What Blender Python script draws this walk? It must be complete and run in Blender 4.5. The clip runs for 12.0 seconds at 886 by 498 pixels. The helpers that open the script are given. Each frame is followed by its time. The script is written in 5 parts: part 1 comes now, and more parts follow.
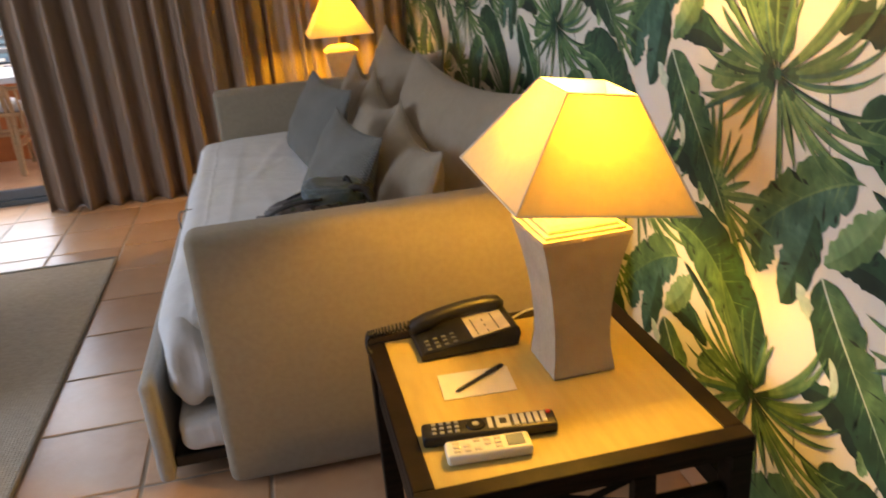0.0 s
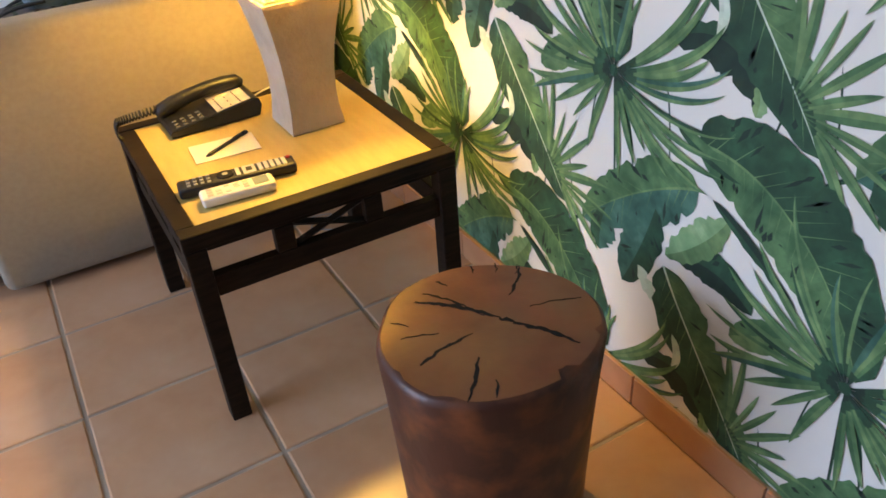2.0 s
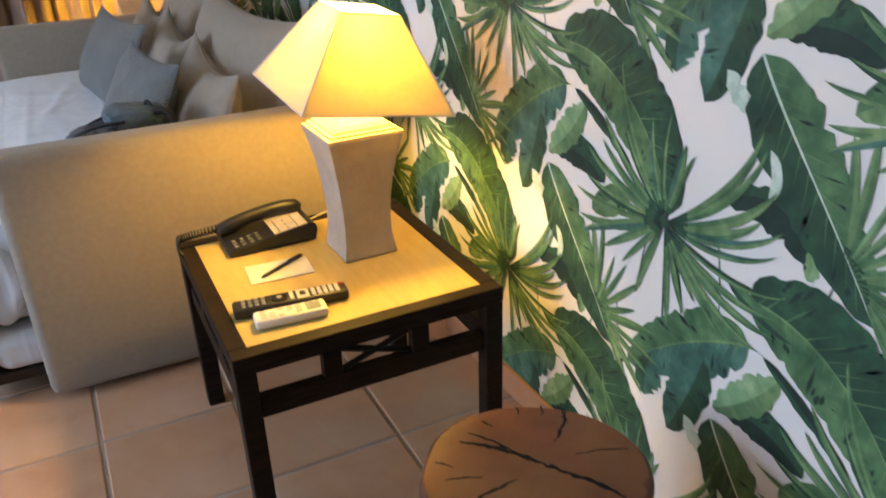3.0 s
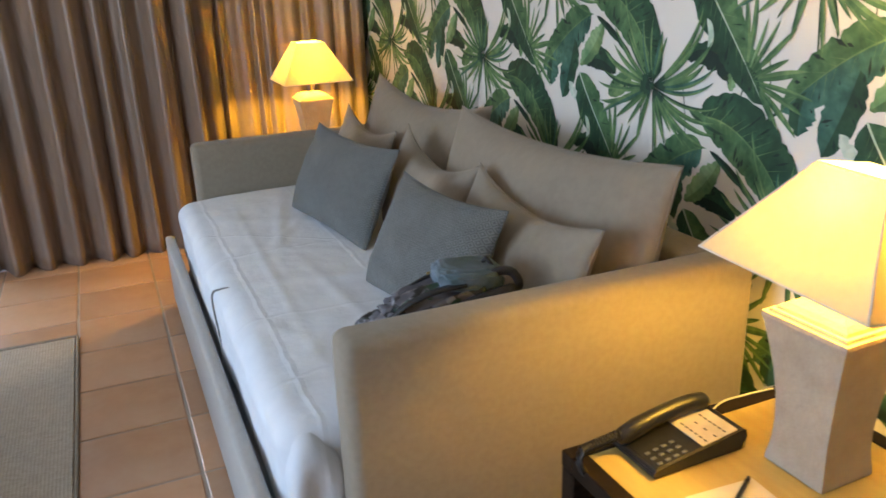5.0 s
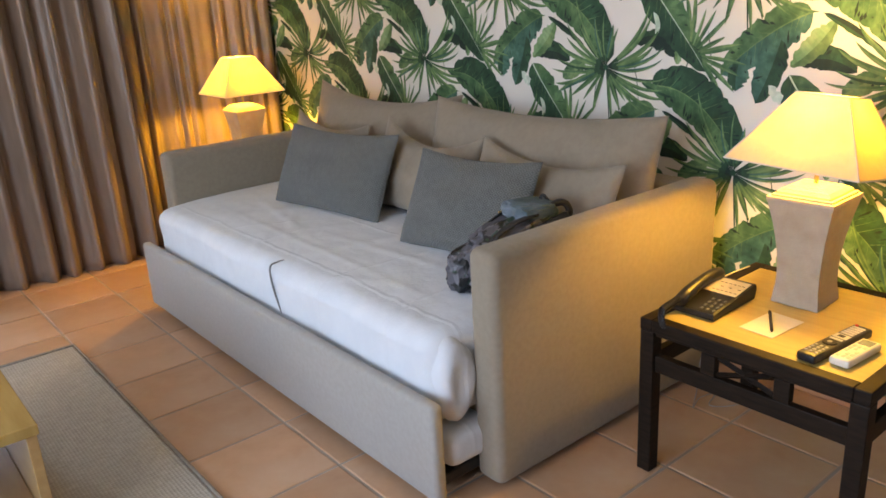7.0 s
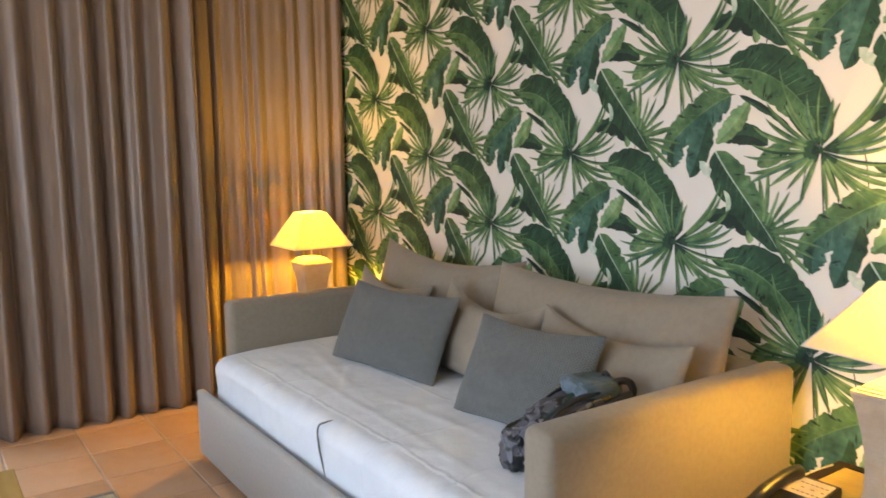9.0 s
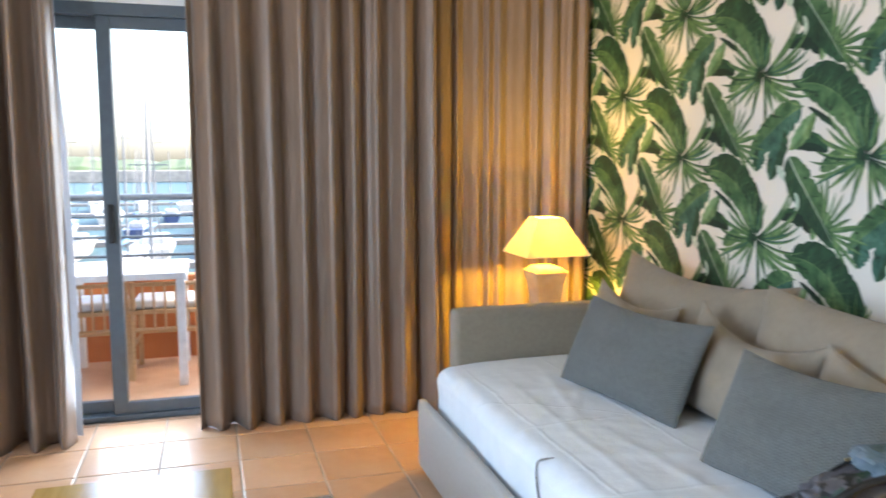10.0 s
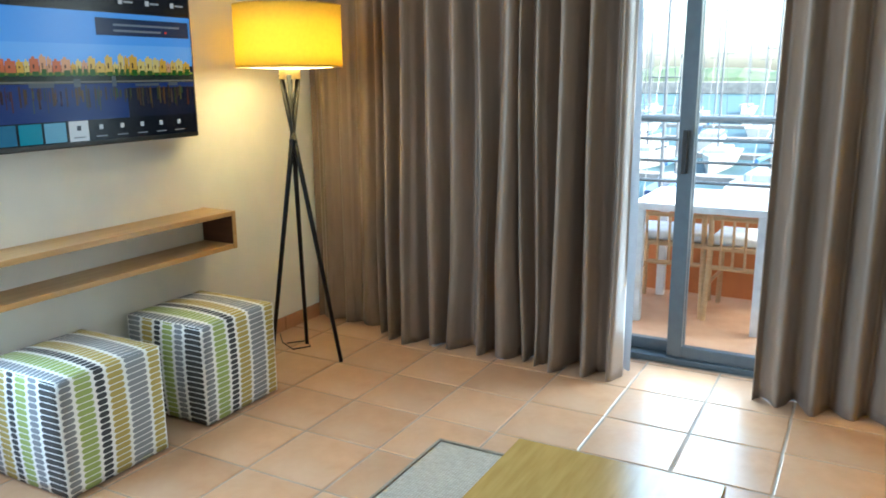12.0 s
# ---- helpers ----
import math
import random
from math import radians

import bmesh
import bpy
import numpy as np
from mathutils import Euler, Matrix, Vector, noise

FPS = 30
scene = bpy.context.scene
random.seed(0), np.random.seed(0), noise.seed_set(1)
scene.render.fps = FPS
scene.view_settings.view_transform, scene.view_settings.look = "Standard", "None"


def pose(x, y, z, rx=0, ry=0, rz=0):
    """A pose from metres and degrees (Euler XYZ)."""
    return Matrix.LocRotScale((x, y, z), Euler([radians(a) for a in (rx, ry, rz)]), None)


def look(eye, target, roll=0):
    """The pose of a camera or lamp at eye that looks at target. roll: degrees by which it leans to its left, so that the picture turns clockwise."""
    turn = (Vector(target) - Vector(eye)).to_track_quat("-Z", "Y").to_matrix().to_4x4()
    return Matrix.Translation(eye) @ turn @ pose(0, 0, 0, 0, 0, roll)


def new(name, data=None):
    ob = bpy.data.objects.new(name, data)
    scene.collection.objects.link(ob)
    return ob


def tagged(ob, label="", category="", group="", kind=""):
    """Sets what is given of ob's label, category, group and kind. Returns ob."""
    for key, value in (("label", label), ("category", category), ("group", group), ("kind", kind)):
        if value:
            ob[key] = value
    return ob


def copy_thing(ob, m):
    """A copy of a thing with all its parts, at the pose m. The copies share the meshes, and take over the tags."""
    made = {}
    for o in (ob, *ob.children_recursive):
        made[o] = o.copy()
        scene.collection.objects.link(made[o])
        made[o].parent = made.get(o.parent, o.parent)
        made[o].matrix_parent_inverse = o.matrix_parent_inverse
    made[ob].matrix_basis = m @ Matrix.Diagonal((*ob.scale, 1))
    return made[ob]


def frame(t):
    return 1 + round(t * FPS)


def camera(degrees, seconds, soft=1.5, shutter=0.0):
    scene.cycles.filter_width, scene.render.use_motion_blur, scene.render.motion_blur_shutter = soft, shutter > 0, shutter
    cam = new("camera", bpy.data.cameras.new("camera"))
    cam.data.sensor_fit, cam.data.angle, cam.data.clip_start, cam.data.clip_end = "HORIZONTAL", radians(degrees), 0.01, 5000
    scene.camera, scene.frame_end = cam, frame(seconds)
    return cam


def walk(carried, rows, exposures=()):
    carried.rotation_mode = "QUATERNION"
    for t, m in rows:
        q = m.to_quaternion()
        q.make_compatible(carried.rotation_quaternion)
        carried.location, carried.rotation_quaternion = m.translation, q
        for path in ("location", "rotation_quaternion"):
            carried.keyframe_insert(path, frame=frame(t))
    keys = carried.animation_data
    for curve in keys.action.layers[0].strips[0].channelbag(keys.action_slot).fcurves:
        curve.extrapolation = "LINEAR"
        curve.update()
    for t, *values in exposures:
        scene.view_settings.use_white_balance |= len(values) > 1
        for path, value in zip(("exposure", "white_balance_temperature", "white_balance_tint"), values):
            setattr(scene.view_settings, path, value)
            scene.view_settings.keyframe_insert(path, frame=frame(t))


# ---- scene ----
# camera and its walk
cam = camera(59.2, 12.0, 1.6, 0.25)
PATH = [
    (0, (0.415, -0.57, 1.29), (0.781, 1.255, 0.557), -4.6),
    (0.5, (0.363, -0.583, 1.281), (0.99, 1.088, 0.378), -4.6),
    (1, (0.386, -0.626, 1.24), (1.126, 0.911, 0.196), -4.6),
    (1.5, (0.4, -0.756, 1.224), (1.172, 0.709, 0.103), -4.3),
    (2, (0.393, -0.881, 1.227), (1.17, 0.582, 0.107), -4.3),
    (2.5, (0.395, -0.921, 1.238), (1.196, 0.596, 0.209), -3.3),
    (3, (0.363, -0.868, 1.281), (1.15, 0.753, 0.414), -1.9),
    (3.5, (0.304, -0.705, 1.302), (1.022, 1.004, 0.553), -1.0),
    (3.7, (0.253, -0.623, 1.312), (0.939, 1.111, 0.589), -1.0),
    (5.3, (-0.349, -0.043, 1.361), (0.435, 1.685, 0.729), -2.9),
    (5.5, (-0.479, -0.029, 1.333), (0.385, 1.676, 0.743), -2.8),
    (6, (-0.657, -0.086, 1.328), (0.355, 1.539, 0.747), -2.9),
    (6.5, (-0.92, -0.142, 1.329), (0.247, 1.358, 0.706), -2.8),
    (6.7, (-0.997, -0.169, 1.342), (0.179, 1.312, 0.691), -3.5),
    (8.3, (-1.197, -0.154, 1.342), (0.091, 1.336, 0.995), -1.4),
    (8.5, (-1.159, -0.146, 1.358), (0.106, 1.372, 1.051), -1.3),
    (9, (-1.025, -0.125, 1.363), (0.098, 1.512, 1.12), -0.8),
    (9.5, (-0.914, -0.063, 1.347), (-0.027, 1.717, 1.131), -0.3),
    (10, (-0.852, 0.154, 1.35), (-0.282, 2.057, 1.122), -0.1),
    (10.5, (-0.787, 0.368, 1.317), (-0.665, 2.353, 1.107), 0.4),
    (11, (-0.789, 0.479, 1.393), (-1.108, 2.435, 1.123), 0.1),
    (11.5, (-0.629, 0.616, 1.41), (-1.368, 2.442, 1.064), 0.2),
    (12, (-0.59, 0.721, 1.392), (-1.524, 2.434, 0.952), -0.4),
]
EXPOSURES = [(0.0, 2.4, 7500, 21), (0.5, 2.38, 7700, 22), (1.5, 2.88, 6450, 19), (2.5, 3.12, 6150, 19), (3.5, 2.78, 6250, 17), (5.5, 2.85, 6500, 14), (6.5, 2.85, 6800, 18),
             (8.5, 2.82, 7500, 21), (9.5, 3.15, 6600, 14), (10.0, 3.25, 6350, 12), (11.0, 3.33, 5950, 4), (11.5, 3.24, 5650, -4), (12.0, 3.26, 5750, -3)]
walk(cam, [(t, look(eye, target, roll)) for t, eye, target, roll in PATH], EXPOSURES)

# ---------------------------------------------------------------- world and light
world = bpy.data.worlds.new("sky")
scene.world = world
world.use_nodes = True
wn = world.node_tree.nodes
sky = wn.new("ShaderNodeTexSky")
sky.sky_type = "NISHITA"
sky.sun_disc = False
sky.sun_elevation = radians(37)
sky.sun_rotation = radians(89)
sky.dust_density = 4.0
wn["Background"].inputs["Strength"].default_value = 0.19
world.node_tree.links.new(sky.outputs[0], wn["Background"].inputs[0])

sun = new("sun", bpy.data.lights.new("sun", "SUN"))
sun.data.energy = 1.1
sun.data.angle = radians(0.5)
sun.data.color = (1.0, 0.95, 0.88)
sun.matrix_world = look((12, 0.3, 9), (0, 0, 0))


def area_lamp(name, m, w, h, energy, colour):
    d = bpy.data.lights.new(name, "AREA")
    d.shape, d.size, d.size_y, d.energy, d.color = "RECTANGLE", w, h, energy, colour
    ob = new(name, d)
    ob.matrix_world = m
    return ob


def bulb(name, loc, energy, colour, r=0.05):
    d = bpy.data.lights.new(name, "POINT")
    d.energy, d.color, d.shadow_soft_size = energy, colour, r
    ob = new(name, d)
    ob.location = loc
    return ob


DAY = (0.60, 0.78, 1.0)
WARM = (1.0, 0.60, 0.085)
LAMP_NEAR = (0.931, 0.755)
LAMP_FAR = (0.82, 3.87)
LAMP_FLOOR = (-3.0, 3.66)
# daylight fill added in an unseen side opening behind the walker
area_lamp("added_daylight", look((-3.42, 0.70, 1.42), (0, 0.70, 1.05)), 2.5, 1.75, 10.0, DAY)
# area lamp added in the gap of the balcony door, standing in for sky light
area_lamp("added_daylight", look((-1.22, 4.345, 1.08), (-1.22, 0.0, 1.0)), 0.42, 1.95, 3.0, (0.66, 0.83, 1.0))
bulb("lamp_bulb", (LAMP_NEAR[0] + 0.01, LAMP_NEAR[1], 0.975), 3.7, WARM, 0.035)
bulb("lamp_bulb", (*LAMP_FAR, 0.975), 6.0, (1.0, 0.57, 0.04), 0.035)
bulb("lamp_bulb", (*LAMP_FLOOR, 1.51), 3.2, (1.0, 0.76, 0.38), 0.05)

# ---------------------------------------------------------------- materials


def mat(name, base, rough=0.6, metal=0.0, second=None, scale=20.0, detail=6.0, mix=0.5, bump=0.0, bump_scale=None,
        stretch=(1, 1, 1), vary=0.0, spots=None, spot_scale=3.0, sheen=0.0, coords="Object", trans=0.0, island=0.0):
    m = bpy.data.materials.new(name)
    m.use_nodes = True
    n, l = m.node_tree.nodes, m.node_tree.links
    b = n["Principled BSDF"]
    b.inputs["Roughness"].default_value = rough
    b.inputs["Metallic"].default_value = metal
    if sheen:
        b.inputs["Sheen Weight"].default_value = sheen
    tc = n.new("ShaderNodeTexCoord")
    mp = n.new("ShaderNodeMapping")
    mp.inputs["Scale"].default_value = stretch
    l.new(tc.outputs[coords], mp.inputs[0])
    second = second or tuple(0.8 * c for c in base)
    no = n.new("ShaderNodeTexNoise")
    no.inputs["Scale"].default_value, no.inputs["Detail"].default_value = scale, detail
    l.new(mp.outputs[0], no.inputs["Vector"])
    ramp = n.new("ShaderNodeMapRange")
    ramp.inputs["From Min"].default_value, ramp.inputs["From Max"].default_value = 0.35, 0.65
    ramp.inputs["To Max"].default_value = mix * 2 if mix < 0.5 else 1.0
    l.new(no.outputs["Fac"], ramp.inputs["Value"])
    mx = n.new("ShaderNodeMix")
    mx.data_type = "RGBA"
    mx.inputs[6].default_value, mx.inputs[7].default_value = (*base, 1), (*second, 1)
    l.new(ramp.outputs[0], mx.inputs[0])
    out = mx.outputs[2]
    if spots:
        n2 = n.new("ShaderNodeTexNoise")
        n2.inputs["Scale"].default_value, n2.inputs["Detail"].default_value = spot_scale, 4.0
        l.new(tc.outputs[coords], n2.inputs["Vector"])
        r2 = n.new("ShaderNodeMapRange")
        r2.inputs["From Min"].default_value, r2.inputs["From Max"].default_value = 0.45, 0.72
        l.new(n2.outputs["Fac"], r2.inputs["Value"])
        m2 = n.new("ShaderNodeMix")
        m2.data_type = "RGBA"
        m2.inputs[7].default_value = (*spots, 1)
        l.new(out, m2.inputs[6])
        l.new(r2.outputs[0], m2.inputs[0])
        out = m2.outputs[2]
    if vary or island:
        if island:
            src = n.new("ShaderNodeNewGeometry").outputs["Random Per Island"]
        else:
            src = n.new("ShaderNodeObjectInfo").outputs["Random"]
        r3 = n.new("ShaderNodeMapRange")
        v = vary or island
        r3.inputs["To Min"].default_value, r3.inputs["To Max"].default_value = 1 - v, 1 + v
        l.new(src, r3.inputs["Value"])
        hs = n.new("ShaderNodeHueSaturation")
        l.new(r3.outputs[0], hs.inputs["Value"])
        l.new(out, hs.inputs["Color"])
        out = hs.outputs[0]
    l.new(out, b.inputs["Base Color"])
    if bump:
        nb = n.new("ShaderNodeTexNoise")
        nb.inputs["Scale"].default_value, nb.inputs["Detail"].default_value = bump_scale or scale * 3, 5.0
        l.new(mp.outputs[0], nb.inputs["Vector"])
        bp = n.new("ShaderNodeBump")
        bp.inputs["Strength"].default_value, bp.inputs["Distance"].default_value = bump, 0.01
        l.new(nb.outputs["Fac"], bp.inputs["Height"])
        l.new(bp.outputs[0], b.inputs["Normal"])
    if trans:
        b.inputs["Transmission Weight"].default_value = trans
    return m


def weave(m, scale, strength=0.4, contrast=0.12):
    """Adds a fine cloth weave, in relief and in tone."""
    n, l = m.node_tree.nodes, m.node_tree.links
    b = n["Principled BSDF"]
    tc = n.new("ShaderNodeTexCoord")
    hs = []
    for d in ("X", "Y", "Z"):
        w = n.new("ShaderNodeTexWave")
        w.bands_direction = d
        w.inputs["Scale"].default_value, w.inputs["Distortion"].default_value, w.inputs["Detail"].default_value = scale, 1.2, 1.0
        l.new(tc.outputs["Object"], w.inputs["Vector"])
        hs.append(w.outputs["Fac"])
    a = n.new("ShaderNodeMath")
    l.new(hs[0], a.inputs[0]), l.new(hs[1], a.inputs[1])
    c = n.new("ShaderNodeMath")
    l.new(a.outputs[0], c.inputs[0]), l.new(hs[2], c.inputs[1])
    bp = n.new("ShaderNodeBump")
    bp.inputs["Strength"].default_value, bp.inputs["Distance"].default_value = strength, 0.002
    l.new(c.outputs[0], bp.inputs["Height"])
    old = b.inputs["Normal"].links
    if old:
        l.new(old[0].from_socket, bp.inputs["Normal"])
    l.new(bp.outputs[0], b.inputs["Normal"])
    r = n.new("ShaderNodeMapRange")
    r.inputs["From Max"].default_value = 3.0
    r.inputs["To Min"].default_value, r.inputs["To Max"].default_value = 1 - contrast, 1 + contrast
    l.new(c.outputs[0], r.inputs["Value"])
    h = n.new("ShaderNodeHueSaturation")
    l.new(r.outputs[0], h.inputs["Value"])
    l.new(b.inputs["Base Color"].links[0].from_socket, h.inputs["Color"])
    l.new(h.outputs[0], b.inputs["Base Color"])
    return m


def diamonds(m, pitch):
    """Weaves nested diamonds of the given pitch into a cloth that hangs in its own y-z plane."""
    n, l = m.node_tree.nodes, m.node_tree.links
    b = n["Principled BSDF"]

    def node(op, *args):
        q = n.new("ShaderNodeMath")
        q.operation = op
        for i, v in enumerate(args):
            if isinstance(v, (int, float)):
                q.inputs[i].default_value = v
            else:
                l.new(v, q.inputs[i])
        return q.outputs[0]
    tc, sep = n.new("ShaderNodeTexCoord"), n.new("ShaderNodeSeparateXYZ")
    l.new(tc.outputs["Object"], sep.inputs[0])
    cells = [node("ABSOLUTE", node("SUBTRACT", node("FRACT", node("DIVIDE", sep.outputs[k], pitch * f)), 0.5)) for k, f in ((1, 1.0), (2, 0.8))]
    ring = node("SINE", node("MULTIPLY", node("ADD", *cells), 19.0))
    r = n.new("ShaderNodeMapRange")
    r.inputs["From Min"].default_value, r.inputs["From Max"].default_value = -0.5, 0.5
    r.inputs["To Min"].default_value, r.inputs["To Max"].default_value = 0.70, 1.22
    l.new(ring, r.inputs["Value"])
    h = n.new("ShaderNodeHueSaturation")
    l.new(r.outputs[0], h.inputs["Value"])
    l.new(b.inputs["Base Color"].links[0].from_socket, h.inputs["Color"])
    l.new(h.outputs[0], b.inputs["Base Color"])
    bp = n.new("ShaderNodeBump")
    bp.inputs["Strength"].default_value, bp.inputs["Distance"].default_value = 0.3, 0.0015
    l.new(ring, bp.inputs["Height"])
    l.new(bp.outputs[0], b.inputs["Normal"])
    return m


def camouflage(name, colours, scale):
    """Nylon printed with hard-edged blotches of several colours."""
    m = bpy.data.materials.new(name)
    m.use_nodes = True
    n, l = m.node_tree.nodes, m.node_tree.links
    b = n["Principled BSDF"]
    b.inputs["Roughness"].default_value = 0.42
    tc = n.new("ShaderNodeTexCoord")
    out = None
    for i, (c, cut) in enumerate(colours):
        if out is None:
            rgb = n.new("ShaderNodeRGB")
            rgb.outputs[0].default_value = (*c, 1)
            out = rgb.outputs[0]
            continue
        mp, no = n.new("ShaderNodeMapping"), n.new("ShaderNodeTexNoise")
        mp.inputs["Location"].default_value = (3.7 * i, 1.9 * i, 0.8 * i)
        no.inputs["Scale"].default_value, no.inputs["Detail"].default_value = scale * (1 + 0.25 * i), 1.5
        l.new(tc.outputs["Object"], mp.inputs[0])
        l.new(mp.outputs[0], no.inputs["Vector"])
        gt = n.new("ShaderNodeMath")
        gt.operation = "GREATER_THAN"
        gt.inputs[1].default_value = cut
        l.new(no.outputs["Fac"], gt.inputs[0])
        mx = n.new("ShaderNodeMix")
        mx.data_type = "RGBA"
        mx.inputs[7].default_value = (*c, 1)
        l.new(gt.outputs[0], mx.inputs[0])
        l.new(out, mx.inputs[6])
        out = mx.outputs[2]
    l.new(out, b.inputs["Base Color"])
    no = n.new("ShaderNodeTexNoise")
    no.inputs["Scale"].default_value, no.inputs["Detail"].default_value = 38.0, 3.0
    l.new(tc.outputs["Object"], no.inputs["Vector"])
    bp = n.new("ShaderNodeBump")
    bp.inputs["Strength"].default_value, bp.inputs["Distance"].default_value = 0.35, 0.006
    l.new(no.outputs["Fac"], bp.inputs["Height"])
    l.new(bp.outputs[0], b.inputs["Normal"])
    return m


def creased(m, lines):
    """Presses straight fold lines into a bed cover: each keeps to axis + slope * other = place."""
    n, l = m.node_tree.nodes, m.node_tree.links
    b = n["Principled BSDF"]

    def node(op, *args):
        q = n.new("ShaderNodeMath")
        q.operation = op
        for i, v in enumerate(args):
            if isinstance(v, (int, float)):
                q.inputs[i].default_value = v
            else:
                l.new(v, q.inputs[i])
        return q.outputs[0]
    tc, sep, no = n.new("ShaderNodeTexCoord"), n.new("ShaderNodeSeparateXYZ"), n.new("ShaderNodeTexNoise")
    no.inputs["Scale"].default_value, no.inputs["Detail"].default_value = 7.0, 2.0
    l.new(tc.outputs["Object"], sep.inputs[0])
    l.new(tc.outputs["Object"], no.inputs["Vector"])
    wobble = node("MULTIPLY", node("SUBTRACT", no.outputs["Fac"], 0.5), 0.022)
    height = None
    for axis, slope, place in lines:
        along = node("ADD", sep.outputs[axis], node("MULTIPLY", sep.outputs[1 - axis], slope))
        d = node("ABSOLUTE", node("ADD", node("SUBTRACT", along, place), wobble))
        ridge = node("MAXIMUM", node("SUBTRACT", 1.0, node("DIVIDE", d, 0.011)), 0.0)
        height = ridge if height is None else node("MAXIMUM", height, ridge)
    bp = n.new("ShaderNodeBump")
    bp.inputs["Strength"].default_value, bp.inputs["Distance"].default_value = 0.28, 0.005
    l.new(height, bp.inputs["Height"])
    l.new(b.inputs["Normal"].links[0].from_socket, bp.inputs["Normal"])
    l.new(bp.outputs[0], b.inputs["Normal"])
    return m


def glow(name, colour, strength, trans_mix=None):
    m = bpy.data.materials.new(name)
    m.use_nodes = True
    b = m.node_tree.nodes["Principled BSDF"]
    b.inputs["Base Color"].default_value = (*[0.2 * c for c in colour], 1)
    b.inputs["Roughness"].default_value = 0.22
    b.inputs["Specular IOR Level"].default_value = 0.2
    b.inputs["Emission Color"].default_value = (*colour, 1)
    b.inputs["Emission Strength"].default_value = strength
    return m


def shade_cloth(name, colour, through_amount):
    """Lampshade cloth: lets the bulb's light through."""
    m = bpy.data.materials.new(name)
    m.use_nodes = True
    n, l = m.node_tree.nodes, m.node_tree.links
    for x in list(n):
        n.remove(x)
    o = n.new("ShaderNodeOutputMaterial")
    d, t, mx = n.new("ShaderNodeBsdfDiffuse"), n.new("ShaderNodeBsdfTranslucent"), n.new("ShaderNodeMixShader")
    no = n.new("ShaderNodeTexNoise")
    no.inputs["Scale"].default_value = 60.0
    tc = n.new("ShaderNodeTexCoord")
    l.new(tc.outputs["Object"], no.inputs["Vector"])
    c = n.new("ShaderNodeMix")
    c.data_type = "RGBA"
    c.inputs[6].default_value, c.inputs[7].default_value = (*colour, 1), (*[0.85 * v for v in colour], 1)
    l.new(no.outputs["Fac"], c.inputs[0])
    l.new(c.outputs[2], d.inputs[0]), l.new(c.outputs[2], t.inputs[0])
    mx.inputs[0].default_value = through_amount
    l.new(d.outputs[0], mx.inputs[1]), l.new(t.outputs[0], mx.inputs[2])
    l.new(mx.outputs[0], o.inputs[0])
    return m


def glass(name):
    m = bpy.data.materials.new(name)
    m.use_nodes = True
    b = m.node_tree.nodes["Principled BSDF"]
    b.inputs["Base Color"].default_value = (0.97, 0.99, 0.99, 1)
    b.inputs["Roughness"].default_value = 0.0
    b.inputs["IOR"].default_value = 1.05
    b.inputs["Transmission Weight"].default_value = 1.0
    return m


M_PLASTER = mat("white_plaster", (0.80, 0.795, 0.765), 0.85, second=(0.77, 0.765, 0.735), scale=6, bump=0.06, bump_scale=90)
M_PAPER = mat("wallpaper_ground", (0.80, 0.76, 0.70), 0.75, second=(0.77, 0.73, 0.67), scale=5, bump=0.03, bump_scale=200)
M_TILE = mat("terracotta_tile", (0.56, 0.335, 0.195), 0.31, second=(0.47, 0.26, 0.14), scale=7, vary=0.10, spots=(0.58, 0.385, 0.25), spot_scale=4.0, bump=0.05, bump_scale=35)
M_GROUT = mat("pale_grout", (0.45, 0.375, 0.30), 0.9, second=(0.32, 0.26, 0.205), scale=5, bump=0.1)
M_SKIRT = mat("terracotta_skirting", (0.48, 0.25, 0.13), 0.4, second=(0.42, 0.20, 0.10), scale=9, vary=0.08)
M_CURTAIN = weave(mat("taupe_curtain_cloth", (0.258, 0.186, 0.138), 0.34, second=(0.222, 0.158, 0.116), scale=30, stretch=(1, 1, 0.15), sheen=0.08), 260, 0.12, 0.04)
M_CURTAIN.node_tree.nodes["Principled BSDF"].inputs["Specular IOR Level"].default_value = 0.75
M_LINING = shade_cloth("white_curtain_lining", (0.62, 0.63, 0.66), 0.08)
# darker than the plaster so the unseen back wall bounces less light
M_BACK = mat("dim_beige_unseen_wall", (0.40, 0.32, 0.24), 0.85, second=(0.37, 0.295, 0.22), scale=6, bump=0.05, bump_scale=90)
M_SOFA = weave(mat("beige_upholstery", (0.275, 0.228, 0.168), 0.85, second=(0.25, 0.206, 0.15), scale=60, sheen=0.15, bump=0.015), 330, 0.10, 0.012)
M_CUSH = weave(mat("beige_cushion_cloth", (0.275, 0.225, 0.168), 0.85, second=(0.25, 0.204, 0.152), scale=40, sheen=0.15), 330, 0.15, 0.015)
M_GREY = diamonds(mat("grey_patterned_cushion_cloth", (0.125, 0.129, 0.120), 0.85, second=(0.105, 0.108, 0.10), scale=60, sheen=0.15), 0.030)
M_SHEET = creased(mat("white_bed_cover", (0.68, 0.715, 0.75), 0.8, second=(0.645, 0.68, 0.715), scale=14, bump=0.25, bump_scale=24, sheen=0.1), ((0, 0.0, 0.135), (0, 0.0, 0.50), (1, 0.12, 1.885), (1, 0.75, 2.78), (1, 0.05, 2.42), (1, -0.1, 1.50), (1, 0.1, 3.05)))
# dark grey that paints the shade inside the white cover's seam
M_SEAM = mat("shadowed_seam_cloth", (0.20, 0.19, 0.18), 0.9, scale=40)
